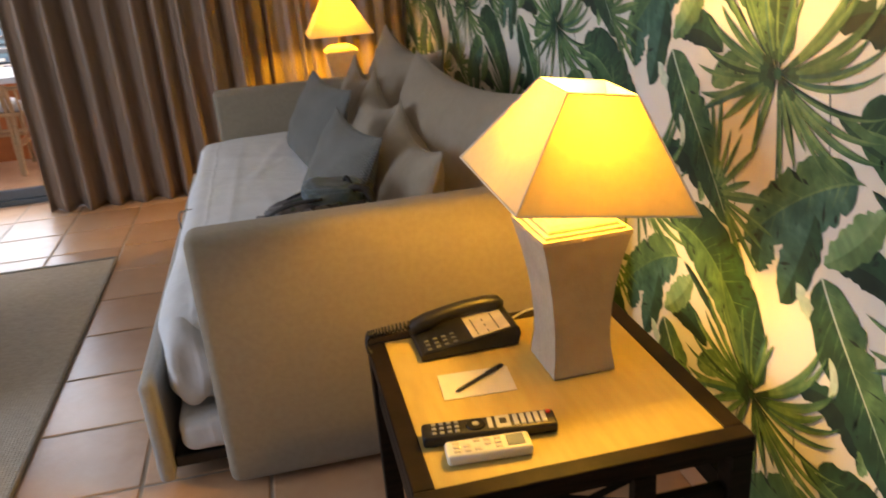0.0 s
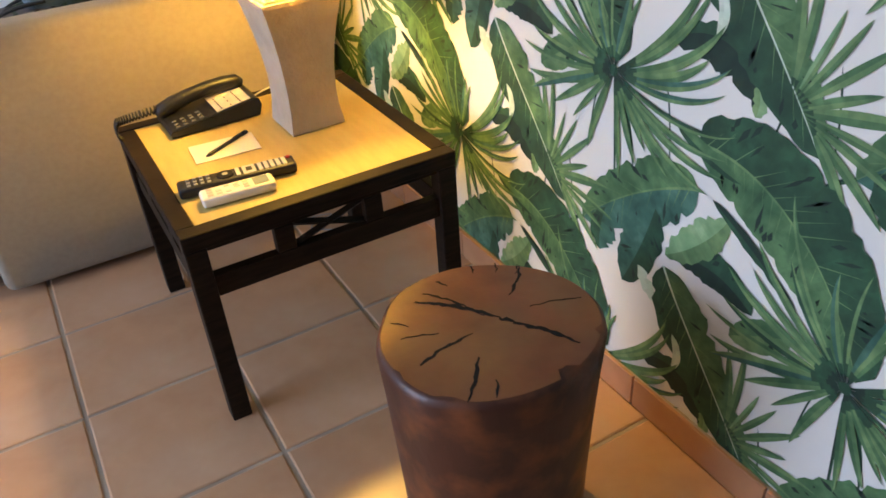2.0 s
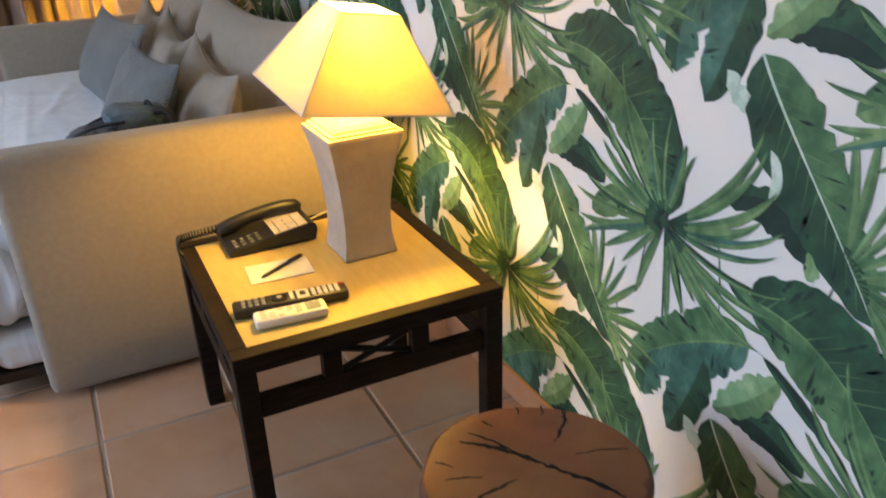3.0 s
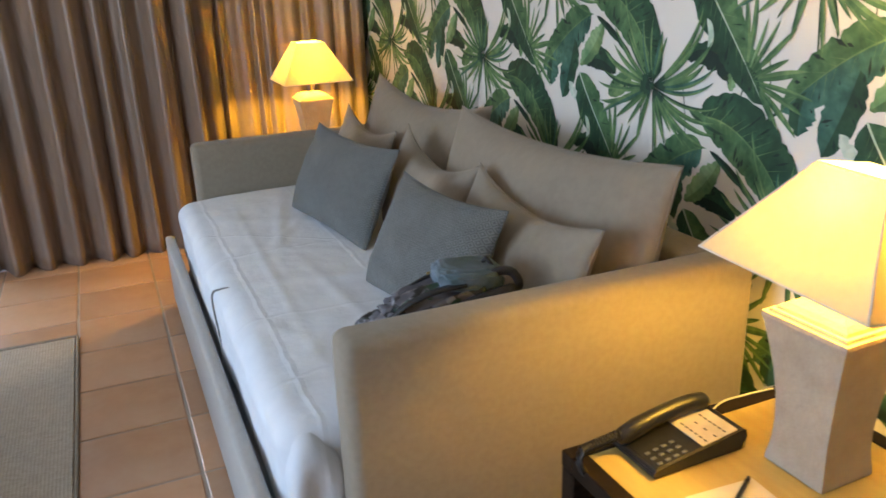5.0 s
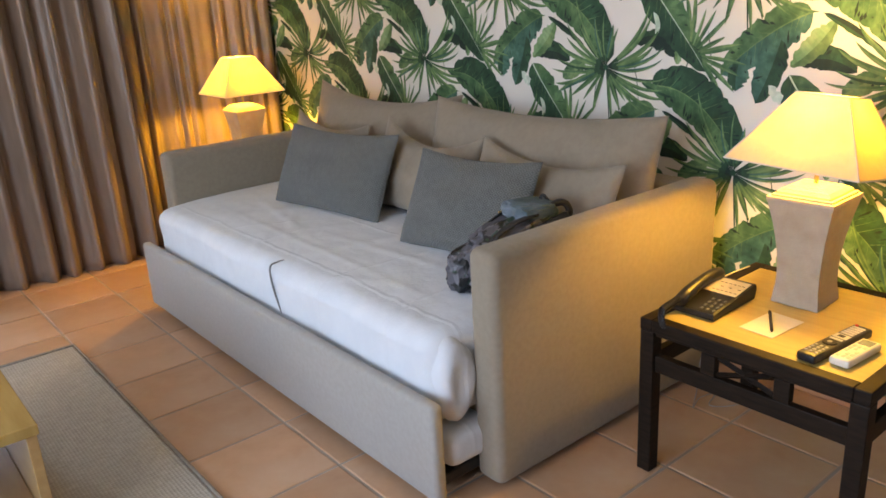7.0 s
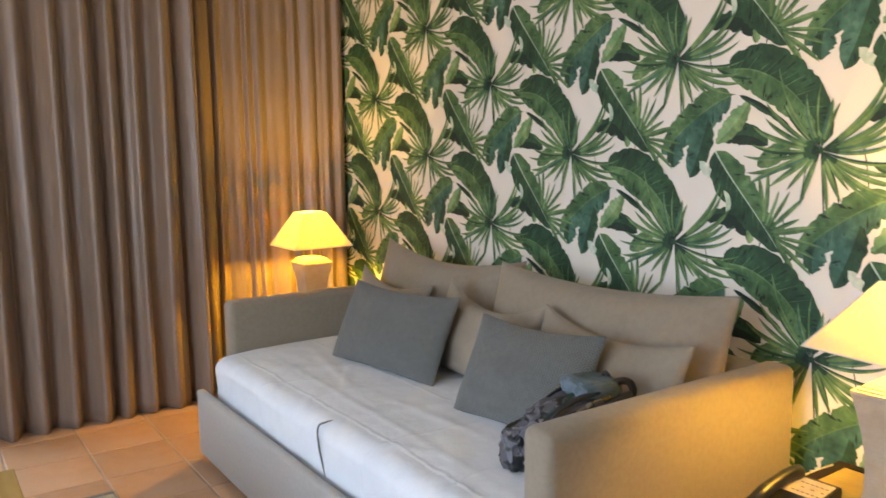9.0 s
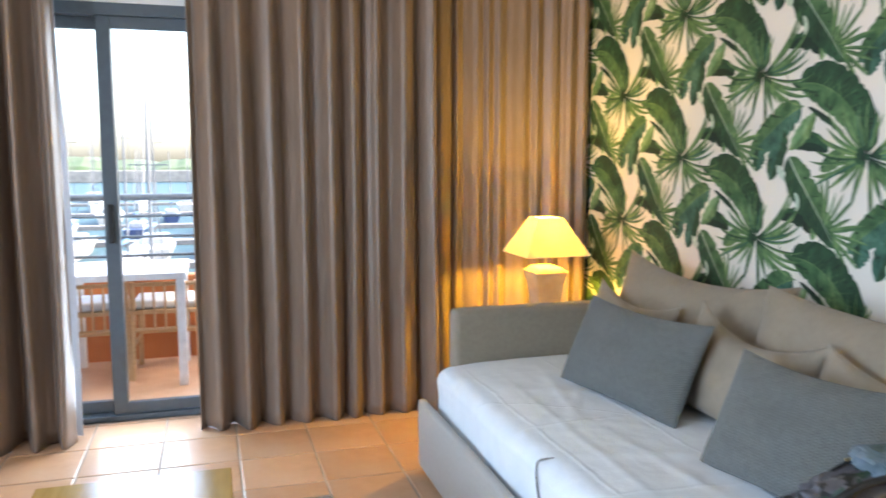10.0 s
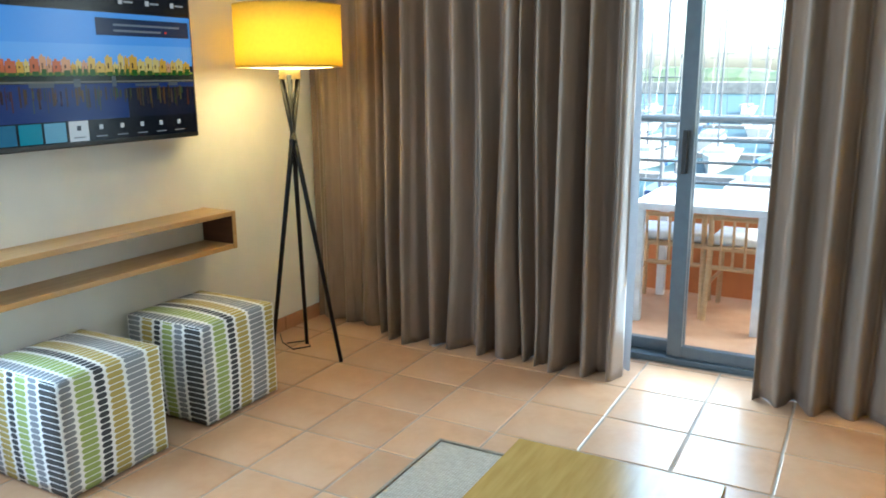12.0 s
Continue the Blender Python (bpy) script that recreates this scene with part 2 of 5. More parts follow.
M_BLACK = mat("black_plastic", (0.009, 0.009, 0.009), 0.4, second=(0.014, 0.014, 0.014), scale=60)
M_DARK = mat("dark_stained_wood", (0.009, 0.0055, 0.0035), 0.5, second=(0.020, 0.012, 0.007), scale=14, stretch=(1, 1, 8), bump=0.05)
M_DARK.node_tree.nodes["Principled BSDF"].inputs["Specular IOR Level"].default_value = 0.16
# sofa cloth made paler and greyer, with the daylight on the panel painted in
M_PANEL_LIT = weave(mat("daylit_grey_upholstery", (0.37, 0.35, 0.315), 0.85, second=(0.345, 0.325, 0.29), scale=60, sheen=0.15, bump=0.015), 330, 0.12, 0.012)
M_INSET = mat("maple_table_inset", (0.50, 0.385, 0.13), 0.42, second=(0.45, 0.335, 0.105), scale=9, stretch=(6, 1, 1))
M_STONE = mat("travertine", (0.40, 0.33, 0.25), 0.7, second=(0.36, 0.29, 0.215), scale=26, spots=(0.43, 0.36, 0.28), spot_scale=12, bump=0.25, bump_scale=110)
M_SHADE = shade_cloth("cream_lampshade", (0.88, 0.77, 0.50), 0.33)
M_SHADE3 = shade_cloth("mustard_lampshade", (0.80, 0.62, 0.12), 0.40)
M_BRASS = mat("brass", (0.70, 0.52, 0.22), 0.3, 1.0)
M_PAPERW = mat("white_paper", (0.68, 0.64, 0.54), 0.7, second=(0.65, 0.61, 0.51), scale=40)
M_CREAMP = mat("cream_plastic", (0.72, 0.68, 0.58), 0.45, second=(0.70, 0.66, 0.56), scale=50)
M_GREYP = mat("grey_plastic", (0.33, 0.33, 0.33), 0.5)
M_RED = mat("red_button", (0.6, 0.03, 0.02), 0.4)
M_LCD = mat("grey_display", (0.28, 0.30, 0.25), 0.2)
M_STUMP = mat("red_brown_bark", (0.085, 0.026, 0.014), 0.42, second=(0.05, 0.015, 0.009), scale=9, stretch=(1, 1, 0.35), spots=(0.22, 0.065, 0.02), spot_scale=14, bump=0.3, bump_scale=12)
M_STUMPTOP = mat("varnished_end_grain", (0.25, 0.085, 0.036), 0.28, second=(0.16, 0.048, 0.021), scale=8, spots=(0.22, 0.11, 0.045), spot_scale=5, bump=0.08)
M_CRACK = mat("dark_crack", (0.006, 0.004, 0.003), 0.95)
M_RUG = weave(mat("woven_taupe_rug", (0.47, 0.41, 0.33), 0.95, second=(0.37, 0.32, 0.25), scale=55, stretch=(1, 4, 1), bump=0.15, bump_scale=120), 30, 0.5, 0.22)
M_RUGEDGE = mat("rug_binding", (0.34, 0.29, 0.225), 0.9, scale=60, bump=0.3)
M_OAK = mat("oak_veneer", (0.52, 0.32, 0.13), 0.32, second=(0.44, 0.255, 0.095), scale=5, stretch=(7, 1, 7), detail=9)
M_OAKT = mat("oak_table_top", (0.50, 0.32, 0.10), 0.16, second=(0.43, 0.26, 0.075), scale=6, stretch=(8, 1, 1), detail=9)
M_BROWN = mat("brown_laminate", (0.12, 0.045, 0.02), 0.4, second=(0.09, 0.032, 0.015), scale=9, stretch=(1, 1, 6))
M_ALU = mat("grey_blue_aluminium", (0.11, 0.135, 0.15), 0.4, 0.3, second=(0.10, 0.12, 0.135), scale=30)
M_GLASS = glass("door_glass")
M_METAL = mat("black_metal", (0.012, 0.012, 0.013), 0.35, 0.6)
M_BAG = camouflage("camouflage_nylon", (((0.085, 0.082, 0.095), 0), ((0.008, 0.009, 0.010), 0.53), ((0.17, 0.165, 0.185), 0.62), ((0.018, 0.045, 0.028), 0.64)), 17.0)
M_FLAP = mat("grey_blue_nylon", (0.125, 0.165, 0.205), 0.5, second=(0.05, 0.085, 0.08), scale=14, bump=0.3)
M_WEBBING = mat("black_webbing", (0.008, 0.008, 0.009), 0.6, second=(0.016, 0.016, 0.017), scale=90, bump=0.2)
M_WHITE = mat("white_paint", (0.80, 0.80, 0.79), 0.5, scale=12)
M_ORANGE = mat("orange_render", (0.48, 0.17, 0.05), 0.8, second=(0.42, 0.14, 0.04), scale=7, bump=0.1)
M_CHAIRW = mat("teak_chair_wood", (0.50, 0.32, 0.16), 0.55, second=(0.42, 0.26, 0.12), scale=10, stretch=(1, 1, 6))
M_WATER = mat("harbour_water", (0.045, 0.075, 0.085), 0.45, second=(0.03, 0.058, 0.07), scale=2, bump=0.3, bump_scale=1.2)
M_WATER.node_tree.nodes["Principled BSDF"].inputs["IOR"].default_value = 1.06
M_SHORE = mat("far_shore_green", (0.035, 0.065, 0.022), 0.9, second=(0.06, 0.075, 0.04), scale=0.2)
M_BREAKWATER = mat("pale_breakwater_stone", (0.22, 0.205, 0.18), 0.9, second=(0.15, 0.14, 0.125), scale=0.6)

# ---------------------------------------------------------------- builders


def finish(name, bm, material, smooth=False):
    me = bpy.data.meshes.new(name)
    bmesh.ops.recalc_face_normals(bm, faces=bm.faces)
    bm.to_mesh(me)
    bm.free()
    for m in (material if isinstance(material, (list, tuple)) else [material]):
        me.materials.append(m)
    if smooth:
        for p in me.polygons:
            p.use_smooth = True
    return me


def part(name, bm, material, parent=None, label="", smooth=False, m=None):
    ob = new(name, finish(name, bm, material, smooth))
    if parent is not None:
        ob.parent = parent
    if m is not None:
        ob.matrix_local = m
    if label:
        ob["label"] = label
    return ob


def piece(name, mesh, parent, m):
    ob = new(name, mesh)
    ob.parent = parent
    ob.matrix_local = m
    return ob


def thing(name, m, label, category, group="", kind=""):
    ob = new(name)
    ob.empty_display_size = 0.1
    ob.matrix_world = m
    return tagged(ob, label, category, group, kind)


def box(x0, x1, y0, y1, z0, z1, bevel=0.0, seg=2, bm=None):
    bm = bm or bmesh.new()
    r = bmesh.ops.create_cube(bm, size=1.0, matrix=Matrix.Translation(((x0 + x1) / 2, (y0 + y1) / 2, (z0 + z1) / 2)) @ Matrix.Diagonal((x1 - x0, y1 - y0, z1 - z0, 1)))
    if bevel:
        es = list({e for v in r["verts"] for e in v.link_edges})
        bmesh.ops.bevel(bm, geom=es, offset=bevel, segments=seg, affect="EDGES", profile=0.5)
    return bm


def tube(points, radius, sides=10, bm=None, cap=True):
    """A round bar along points; radius a number or one for each point."""
    bm = bm or bmesh.new()
    pts = [Vector(p) for p in points]
    rad = radius if isinstance(radius, (list, tuple)) else [radius] * len(pts)
    rings = []
    ref = Vector((0, 0, 1)) if abs((pts[-1] - pts[0]).normalized().z) < 0.9 else Vector((1, 0, 0))
    for i, p in enumerate(pts):
        d = (pts[min(i + 1, len(pts) - 1)] - pts[max(i - 1, 0)]).normalized()
        a = d.cross(ref).normalized()
        b = d.cross(a).normalized()
        rings.append([bm.verts.new(p + rad[i] * (math.cos(2 * math.pi * k / sides) * a + math.sin(2 * math.pi * k / sides) * b)) for k in range(sides)])
    for r, s in zip(rings, rings[1:]):
        for k in range(sides):
            bm.faces.new((r[k], r[(k + 1) % sides], s[(k + 1) % sides], s[k]))
    if cap:
        bm.faces.new(rings[0]), bm.faces.new(rings[-1])
    return bm


def loft(sections, bm=None, cap=True):
    """Joins closed rings of equal count."""
    bm = bm or bmesh.new()
    rings = [[bm.verts.new(p) for p in s] for s in sections]
    n = len(rings[0])
    for r, s in zip(rings, rings[1:]):
        for k in range(n):
            bm.faces.new((r[k], r[(k + 1) % n], s[(k + 1) % n], s[k]))
    if cap:
        bm.faces.new(rings[0]), bm.faces.new(rings[-1])
    return bm


def square(h, z, cx=0.0, cy=0.0):
    return [(cx - h, cy - h, z), (cx + h, cy - h, z), (cx + h, cy + h, z), (cx - h, cy + h, z)]


def structure(name, bm, material, label, category, smooth=False):
    return tagged(part(name, bm, material, None, "", smooth), label, category, kind="structure")

# ---------------------------------------------------------------- the room's shell
WX, TVX, Y0, Y1, TOP = 1.287, -3.36, -3.2, 4.62, 2.62
wall_right = structure("wall_right", box(WX, WX + 0.2, Y0 - 0.2, Y1 + 0.2, -0.1, TOP + 0.1), M_PAPER, "cream wall covered with leaf-patterned wallpaper", "wall")
bm = box(TVX - 0.2, TVX, 2.0, Y1 + 0.2, -0.1, TOP + 0.1)
box(TVX - 0.2, TVX, Y0 - 0.2, -0.6, -0.1, TOP + 0.1, bm=bm)
# unseen opening, added to hold the side daylight lamp
box(TVX - 0.2, TVX, -0.6, 2.0, 2.35, TOP + 0.1, bm=bm)
box(TVX - 0.2, TVX, -0.6, 2.0, -0.1, 0.5, bm=bm)
box(TVX, TVX + 0.045, 2.12, 3.352, 0.0, TOP, bm=bm)
structure("wall_left", bm, M_PLASTER, "cream plastered wall behind the television", "wall")
# window wall with the door's opening
DX0, DX1, DH = -2.75, 0.15, 2.12
bm = box(TVX, DX0, Y1 - 0.22, Y1, -0.1, TOP + 0.1)
box(DX1, WX, Y1 - 0.22, Y1, -0.1, TOP + 0.1, bm=bm)
box(DX0, DX1, Y1 - 0.22, Y1, DH, TOP + 0.1, bm=bm)
structure("wall_window", bm, M_PLASTER, "white plastered wall around the sliding balcony door", "wall")
structure("wall_back", box(TVX, WX, Y0, Y0 + 0.2, -0.1, TOP + 0.1), M_BACK, "plain unseen back wall, beige to cut bounced light", "wall")
structure("ceiling", box(TVX - 0.2, WX + 0.2, Y0 - 0.2, Y1 + 0.2, TOP, TOP + 0.15), M_PLASTER, "plain white plastered ceiling", "ceiling")
floor = structure("floor", box(TVX, WX, Y0, Y1 - 0.02, -0.12, -0.0035), M_GROUT, "terracotta tiled floor with pale grout joints", "floor")

# ---------------------------------------------------------------- curtains


def curtain_mesh(x0, x1, yc, folds, amp, seed, z1=2.56, spread=0.35, flare=0.25, wander=0.0, fine=0.0015, hem=0.012, back=0.0):
    """Hanging cloth in rounded folds; the lower part wanders, and the hem rises unevenly off the floor."""
    rnd = random.Random(seed)
    edges = [0.0]
    for i in range(folds):
        edges.append(edges[-1] + rnd.uniform(1 - spread, 1 + spread))
    edges = [e / edges[-1] for e in edges]
    amps = [amp * rnd.uniform(0.65, 1.2) for _ in range(folds)]
    lean = [rnd.uniform(-1, 1) for _ in range(folds)]
    skew = [rnd.uniform(-0.35, 0.35) for _ in range(folds)]
    per, rows = 18, 44
    bm = bmesh.new()
    grid = []
    for j in range(rows + 1):
        v = j / rows
        row = []
        low = (1 - v) ** 1.5
        for i in range(folds):
            for k in range(per):
                s = k / per
                u = edges[i] + (edges[i + 1] - edges[i]) * s
                a = amps[i] * (1 + flare * (1 - v) * lean[i]) * (0.75 + 0.25 * (1 - v))
                wave = math.sin(2 * math.pi * (s + skew[i] * 0.25 * math.sin(2 * math.pi * s)))
                y = yc + back + a * (wave + 0.14 * math.sin(4 * math.pi * s + 2.1 * i)) + fine * noise.noise((u * 40, v * 4, seed))
                x = x0 + (x1 - x0) * u + 0.012 * lean[i] * math.sin(3.1 * v + i) * (1 - v)
                x += wander * low * noise.noise((u * 7, v * 1.3, seed)) * math.sin(math.pi * u)
                y += wander * low * (0.8 * noise.noise((u * 9, v * 2.2, seed + 5)) + 0.22 * noise.noise((u * 22, v * 6, seed + 9)))
                z0 = 0.001 if back else 0.002 + hem * max(0.0, 2.2 * noise.noise((u * 17, seed, 0.3)) - 0.35)
                row.append(bm.verts.new((x, y, z0 + (z1 - z0) * v)))
        row.append(bm.verts.new((x1, yc + back, (0.001 if back else 0.004) + (z1 - 0.004) * v)))
        grid.append(row)
    for r, s in zip(grid, grid[1:]):
        for a, b, c, d in zip(r, r[1:], s[1:], s):
            bm.faces.new((a, b, c, d))
    return bm


def curtain(name, label, lined=True, **kw):
    root = thing(name, pose(0, 0, 0), label, "curtain", "curtains at the balcony door")
    cloth = part("cloth", curtain_mesh(**kw), M_CURTAIN, root, "", True)
    sol = cloth.modifiers.new("thickness", "SOLIDIFY")
    sol.thickness = 0.004
    # the white sheet below the raised hem also stands in for leaking daylight
    if lined:
        part("lining", curtain_mesh(back=0.012, **kw), M_LINING, root, "white lining, also standing in for daylight under the hem", True)
    return root


curtain("curtain", "heavy taupe curtain drawn in even vertical folds", x0=-0.93, x1=0.30, yc=4.13, folds=9, amp=0.050, seed=3, wander=0.02, spread=0.25, hem=0.018)
curtain("curtain", "taupe curtain gathered in the corner behind the lamp", False, x0=0.20, x1=1.25, yc=4.27, folds=11, amp=0.020, seed=8, wander=0.02, spread=0.5)
bunch = curtain("curtain", "heavy taupe curtain bunched beside the floor lamp", x0=-2.84, x1=-1.50, yc=4.13, folds=11, amp=0.085, seed=5, wander=0.075, spread=0.5, hem=0.018)
curtain("curtain", "taupe curtain end hanging in the corner", False, x0=-3.34, x1=-2.76, yc=4.24, folds=5, amp=0.03, seed=12)
ln = bmesh.new()
rows_ = [[ln.verts.new((-1.505 + 0.012 * math.sin(5 * v) + (-0.03 - 0.10 * (1 - v) + 0.12 * (1 - v) * u) * 1.0 + 0.035 * u, 4.20 + 0.02 * math.sin(4 * u + 2 * v), 0.012 + 2.54 * v)) for u in (0, 0.2, 0.4, 0.6, 0.8, 1.0)] for v in [k / 20 for k in range(21)]]
for r, s in zip(rows_, rows_[1:]):
    for k in range(5):
        ln.faces.new((r[k], r[k + 1], s[k + 1], s[k]))
part("lining", ln, M_LINING, bunch, "white lining turned out along the edge", True)
rail = thing("curtain_rail", pose(0, 0, 0), "white curtain rail under the ceiling", "curtain rail")
part("track", box(TVX + 0.02, WX - 0.02, 4.10, 4.29, 2.565, 2.615, 0.004), M_WHITE, rail)

# ---------------------------------------------------------------- sliding balcony door
door = thing("door_1", pose(0, 4.40, 0), "grey aluminium sliding balcony door, closed, with clear panes", "door", kind="structure")
fr = box(DX0, DX1, 0.0, 0.16, 0.0, 0.03, 0.003)
box(DX0, DX1, 0.0, 0.16, 2.06, 2.12, 0.003, bm=fr)
box(DX0, DX0 + 0.05, 0.0, 0.16, 0.03, 2.06, 0.003, bm=fr)
box(DX1 - 0.05, DX1, 0.0, 0.16, 0.03, 2.06, 0.003, bm=fr)
part("door_frame", fr, M_ALU, door)


def sash(x0, x1, y, lab):
    w, b = 0.07, 0.06
    sb = box(x0, x0 + w, y, y + 0.04, 0.03, 2.06, 0.004)
    box(x1 - w, x1, y, y + 0.04, 0.03, 2.06, 0.004, bm=sb)
    box(x0 + w, x1 - w, y, y + 0.04, 0.03, 0.03 + b, 0.004, bm=sb)
    box(x0 + w, x1 - w, y, y + 0.04, 2.06 - b, 2.06, 0.004, bm=sb)
    s = part("sash", sb, M_ALU, door, lab)
    p = part("pane", box(x0 + w - 0.005, x1 - w + 0.005, y + 0.017, y + 0.023, 0.03 + b, 2.06 - b), M_GLASS, s, "clear glass pane")
    p.visible_shadow = False
    return s


sash(-1.365, DX1 - 0.05, 0.02, "fixed grey sash")
s2 = sash(DX0 + 0.05, -1.295, 0.075, "sliding grey sash")
part("handle", box(-1.345, -1.318, -0.005, 0.02, 0.93, 1.13, 0.006), M_BLACK, s2, "black recessed pull handle")

# ---------------------------------------------------------------- sofa bed


def curve3(ctrl, n=24):
    out = []
    for i in range(n + 1):
        f = i / n * (len(ctrl) - 1)
        k = min(int(f), len(ctrl) - 2)
        t = f - k
        p = [Vector(ctrl[max(0, min(len(ctrl) - 1, k + o))]) for o in (-1, 0, 1, 2)]
        out.append(0.5 * ((2 * p[1]) + (p[2] - p[0]) * t + (2 * p[0] - 5 * p[1] + 4 * p[2] - p[3]) * t * t + (3 * p[1] - p[0] - 3 * p[2] + p[3]) * t ** 3))
    return out


sofa = thing("sofa_bed", pose(0, 0, 0), "beige upholstered daybed sofa with pulled-out trundle", "sofa")
SY0, SY1, AH = 1.18, 3.38, 0.706


def arm_mesh(x0, y0, y1):
    return box(x0, 1.18, y0, y1, 0.02, AH, 0.028, 4)


part("arm", arm_mesh(0.162, SY0, SY0 + 0.105), M_SOFA, sofa, "", True)
part("arm", arm_mesh(0.138, SY1 - 0.105, SY1), M_SOFA, sofa, "", True)
part("back", box(1.04, 1.18, SY0 + 0.105, SY1 - 0.105, 0.02, AH - 0.01, 0.028, 4), M_SOFA, sofa, "", True)
part("base", box(0.20, 1.04, SY0 + 0.107, SY1 - 0.107, 0.10, 0.30, 0.01), M_SOFA, sofa)


def mattress_mesh(x0, x1, y0, y1, z0, z1, r, seed, droop=0.0):
    bm = box(x0, x1, y0, y1, z0, z1)
    bmesh.ops.subdivide_edges(bm, edges=bm.edges, cuts=90, use_grid_fill=True)
    cx, cy, cz = (x0 + x1) / 2, (y0 + y1) / 2, (z0 + z1) / 2
    for v in bm.verts:
        q = Vector((max(x0 + r, min(x1 - r, v.co.x)), max(y0 + r, min(y1 - r, v.co.y)), max(z0 + r, min(z1 - r, v.co.z))))
        d = v.co - q
        if d.length > 1e-6:
            v.co = q + d.normalized() * r
        n1 = 1.5 * noise.noise((v.co.x * 3 + seed, v.co.y * 3, v.co.z * 4))
        n2 = 1.8 * noise.noise((v.co.x * 9 + seed, v.co.y * 7, v.co.z * 9))
        v.co += Vector((0.005 * n1 + 0.003 * n2, 0, 0.0025 * n1 + 0.0015 * n2))
        if droop and v.co.z > cz:
            v.co.z -= droop * (v.co.z - cz) / (z1 - cz) * max(0, (cx - v.co.x) / (cx - x0)) ** 3
    return bm


def add_creases(bm, lines):
    """Raises soft ridges of cloth along lines in plan on the top, and down the front."""
    for v in bm.verts:
        for (ax, ay), (bx, by), h, w in lines:
            d = Vector((bx - ax, by - ay))
            t = max(0.0, min(1.0, ((v.co.x - ax) * d.x + (v.co.y - ay) * d.y) / d.length_squared))
            off = Vector((v.co.x - ax - d.x * t, v.co.y - ay - d.y * t)).length
            lift = 0.5 * h * math.exp(-(off / w) ** 2) * math.sin(math.pi * min(1, max(0.1, t)))
            v.co.z += lift
            v.co.x -= lift * 0.6
    return bm


mm = mattress_mesh(0.042, 1.04, SY0 + 0.107, SY1 - 0.107, 0.212, 0.495, 0.06, 2, 0.02)
add_creases(mm, [((0.05, 2.16), (0.62, 2.02), 0.010, 0.035), ((0.06, 1.75), (0.30, 1.95), 0.007, 0.03), ((0.10, 1.45), (0.55, 2.2), 0.006, 0.04), ((0.08, 2.9), (0.6, 2.6), 0.006, 0.04), ((0.2, 3.2), (0.2, 2.3), 0.006, 0.04), ((0.45, 3.1), (0.25, 2.2), 0.008, 0.022), ((0.40, 1.5), (0.33, 2.4), 0.008, 0.022), ((0.15, 2.5), (0.55, 2.25), 0.007, 0.02), ((0.06, 2.75), (0.35, 2.9), 0.008, 0.022), ((0.06, 1.55), (0.28, 1.62), 0.008, 0.02), ((0.07, 1.95), (0.22, 1.65), 0.007, 0.018), ((0.06, 2.35), (0.20, 2.5), 0.006, 0.018), ((0.20, 1.30), (0.25, 3.25), 0.006, 0.014), ((0.24, 2.08), (0.75, 1.98), 0.006, 0.014), ((0.13, 2.22), (0.60, 2.95), 0.005, 0.014), ((0.30, 1.62), (0.62, 1.90), 0.005, 0.013), ((0.05, 1.42), (0.16, 1.50), 0.009, 0.016), ((0.05, 1.62), (0.13, 1.56), 0.008, 0.014), ((0.05, 3.05), (0.14, 3.0), 0.010, 0.014), ((0.35, 2.75), (0.65, 2.95), 0.005, 0.013), ((0.3, 2.45), (0.55, 2.35), 0.005, 0.013)])
part("mattress", mm, M_SHEET, sofa, "white covered mattress", True)
seam = curve3([(0.085, 2.155, 0.487), (0.06, 2.16, 0.484), (0.035, 2.165, 0.47), (0.034, 2.16, 0.40), (0.04, 2.13, 0.31)])
part("cover_seam", tube(seam, [0.0012 + 0.0022 * min(1, i / 8) for i in range(len(seam))], 6), M_SEAM, sofa, "open seam in the bed cover, its shade painted dark", True)
# the cover's near end, tucked round the mattress corner like the end of a roll
roll = []
for y_, k, dz in ((0.19, 0.96, 0.0), (0.15, 1.02, 0.0), (0.115, 1.0, -0.004), (0.095, 0.90, -0.008), (0.084, 0.68, -0.010), (0.088, 0.40, -0.010), (0.094, 0.12, -0.010)):
    ring = []
    for q in range(28):
        a_ = 2 * math.pi * q / 28
        fold = 1 + 0.07 * math.sin(3 * a_ + 14 * y_) + 0.05 * noise.noise((2 * math.cos(a_), 2 * math.sin(a_), 9 * y_))
        ring.append((0.112 + 0.064 * k * fold * math.cos(a_), SY0 + y_, 0.345 + dz + 0.122 * k * fold * math.sin(a_)))
    roll.append(ring)
part("sheet_corner", loft(roll), M_SHEET, sofa, "tucked sheet corner", True)
part("trundle_mattress", mattress_mesh(0.045, 0.9, SY0 + 0.07, SY1 - 0.12, 0.088, 0.198, 0.04, 7), M_SHEET, sofa, "white covered lower mattress", True)
part("trundle_panel", box(-0.02, 0.02, SY0 + 0.055, SY1 - 0.06, 0.03, 0.325, 0.014, 3), M_PANEL_LIT, sofa, "pulled-out front panel, paler grey for the daylight on it", True)
part("trundle_frame", box(0.022, 0.95, SY0 + 0.09, SY1 - 0.12, 0.05, 0.085, 0.005), M_BLACK, sofa, "black metal trundle frame")


def cushion_outline(u, v, w, h, ear, sag):
    """Where the point u, v of a cushion's face lies along y and z: drawn-in edges, pointed corners, a sagging top."""
    y = u * (w / 2 - ear * 0.8 * (1 - v * v) * abs(u) ** 3)
    z = h / 2 + v * (h / 2 - ear * (1 - u * u) * abs(v) ** 3)
    z -= sag * (1 - u * u) * max(0.0, 0.5 + 0.5 * v) ** 2
    return y, z


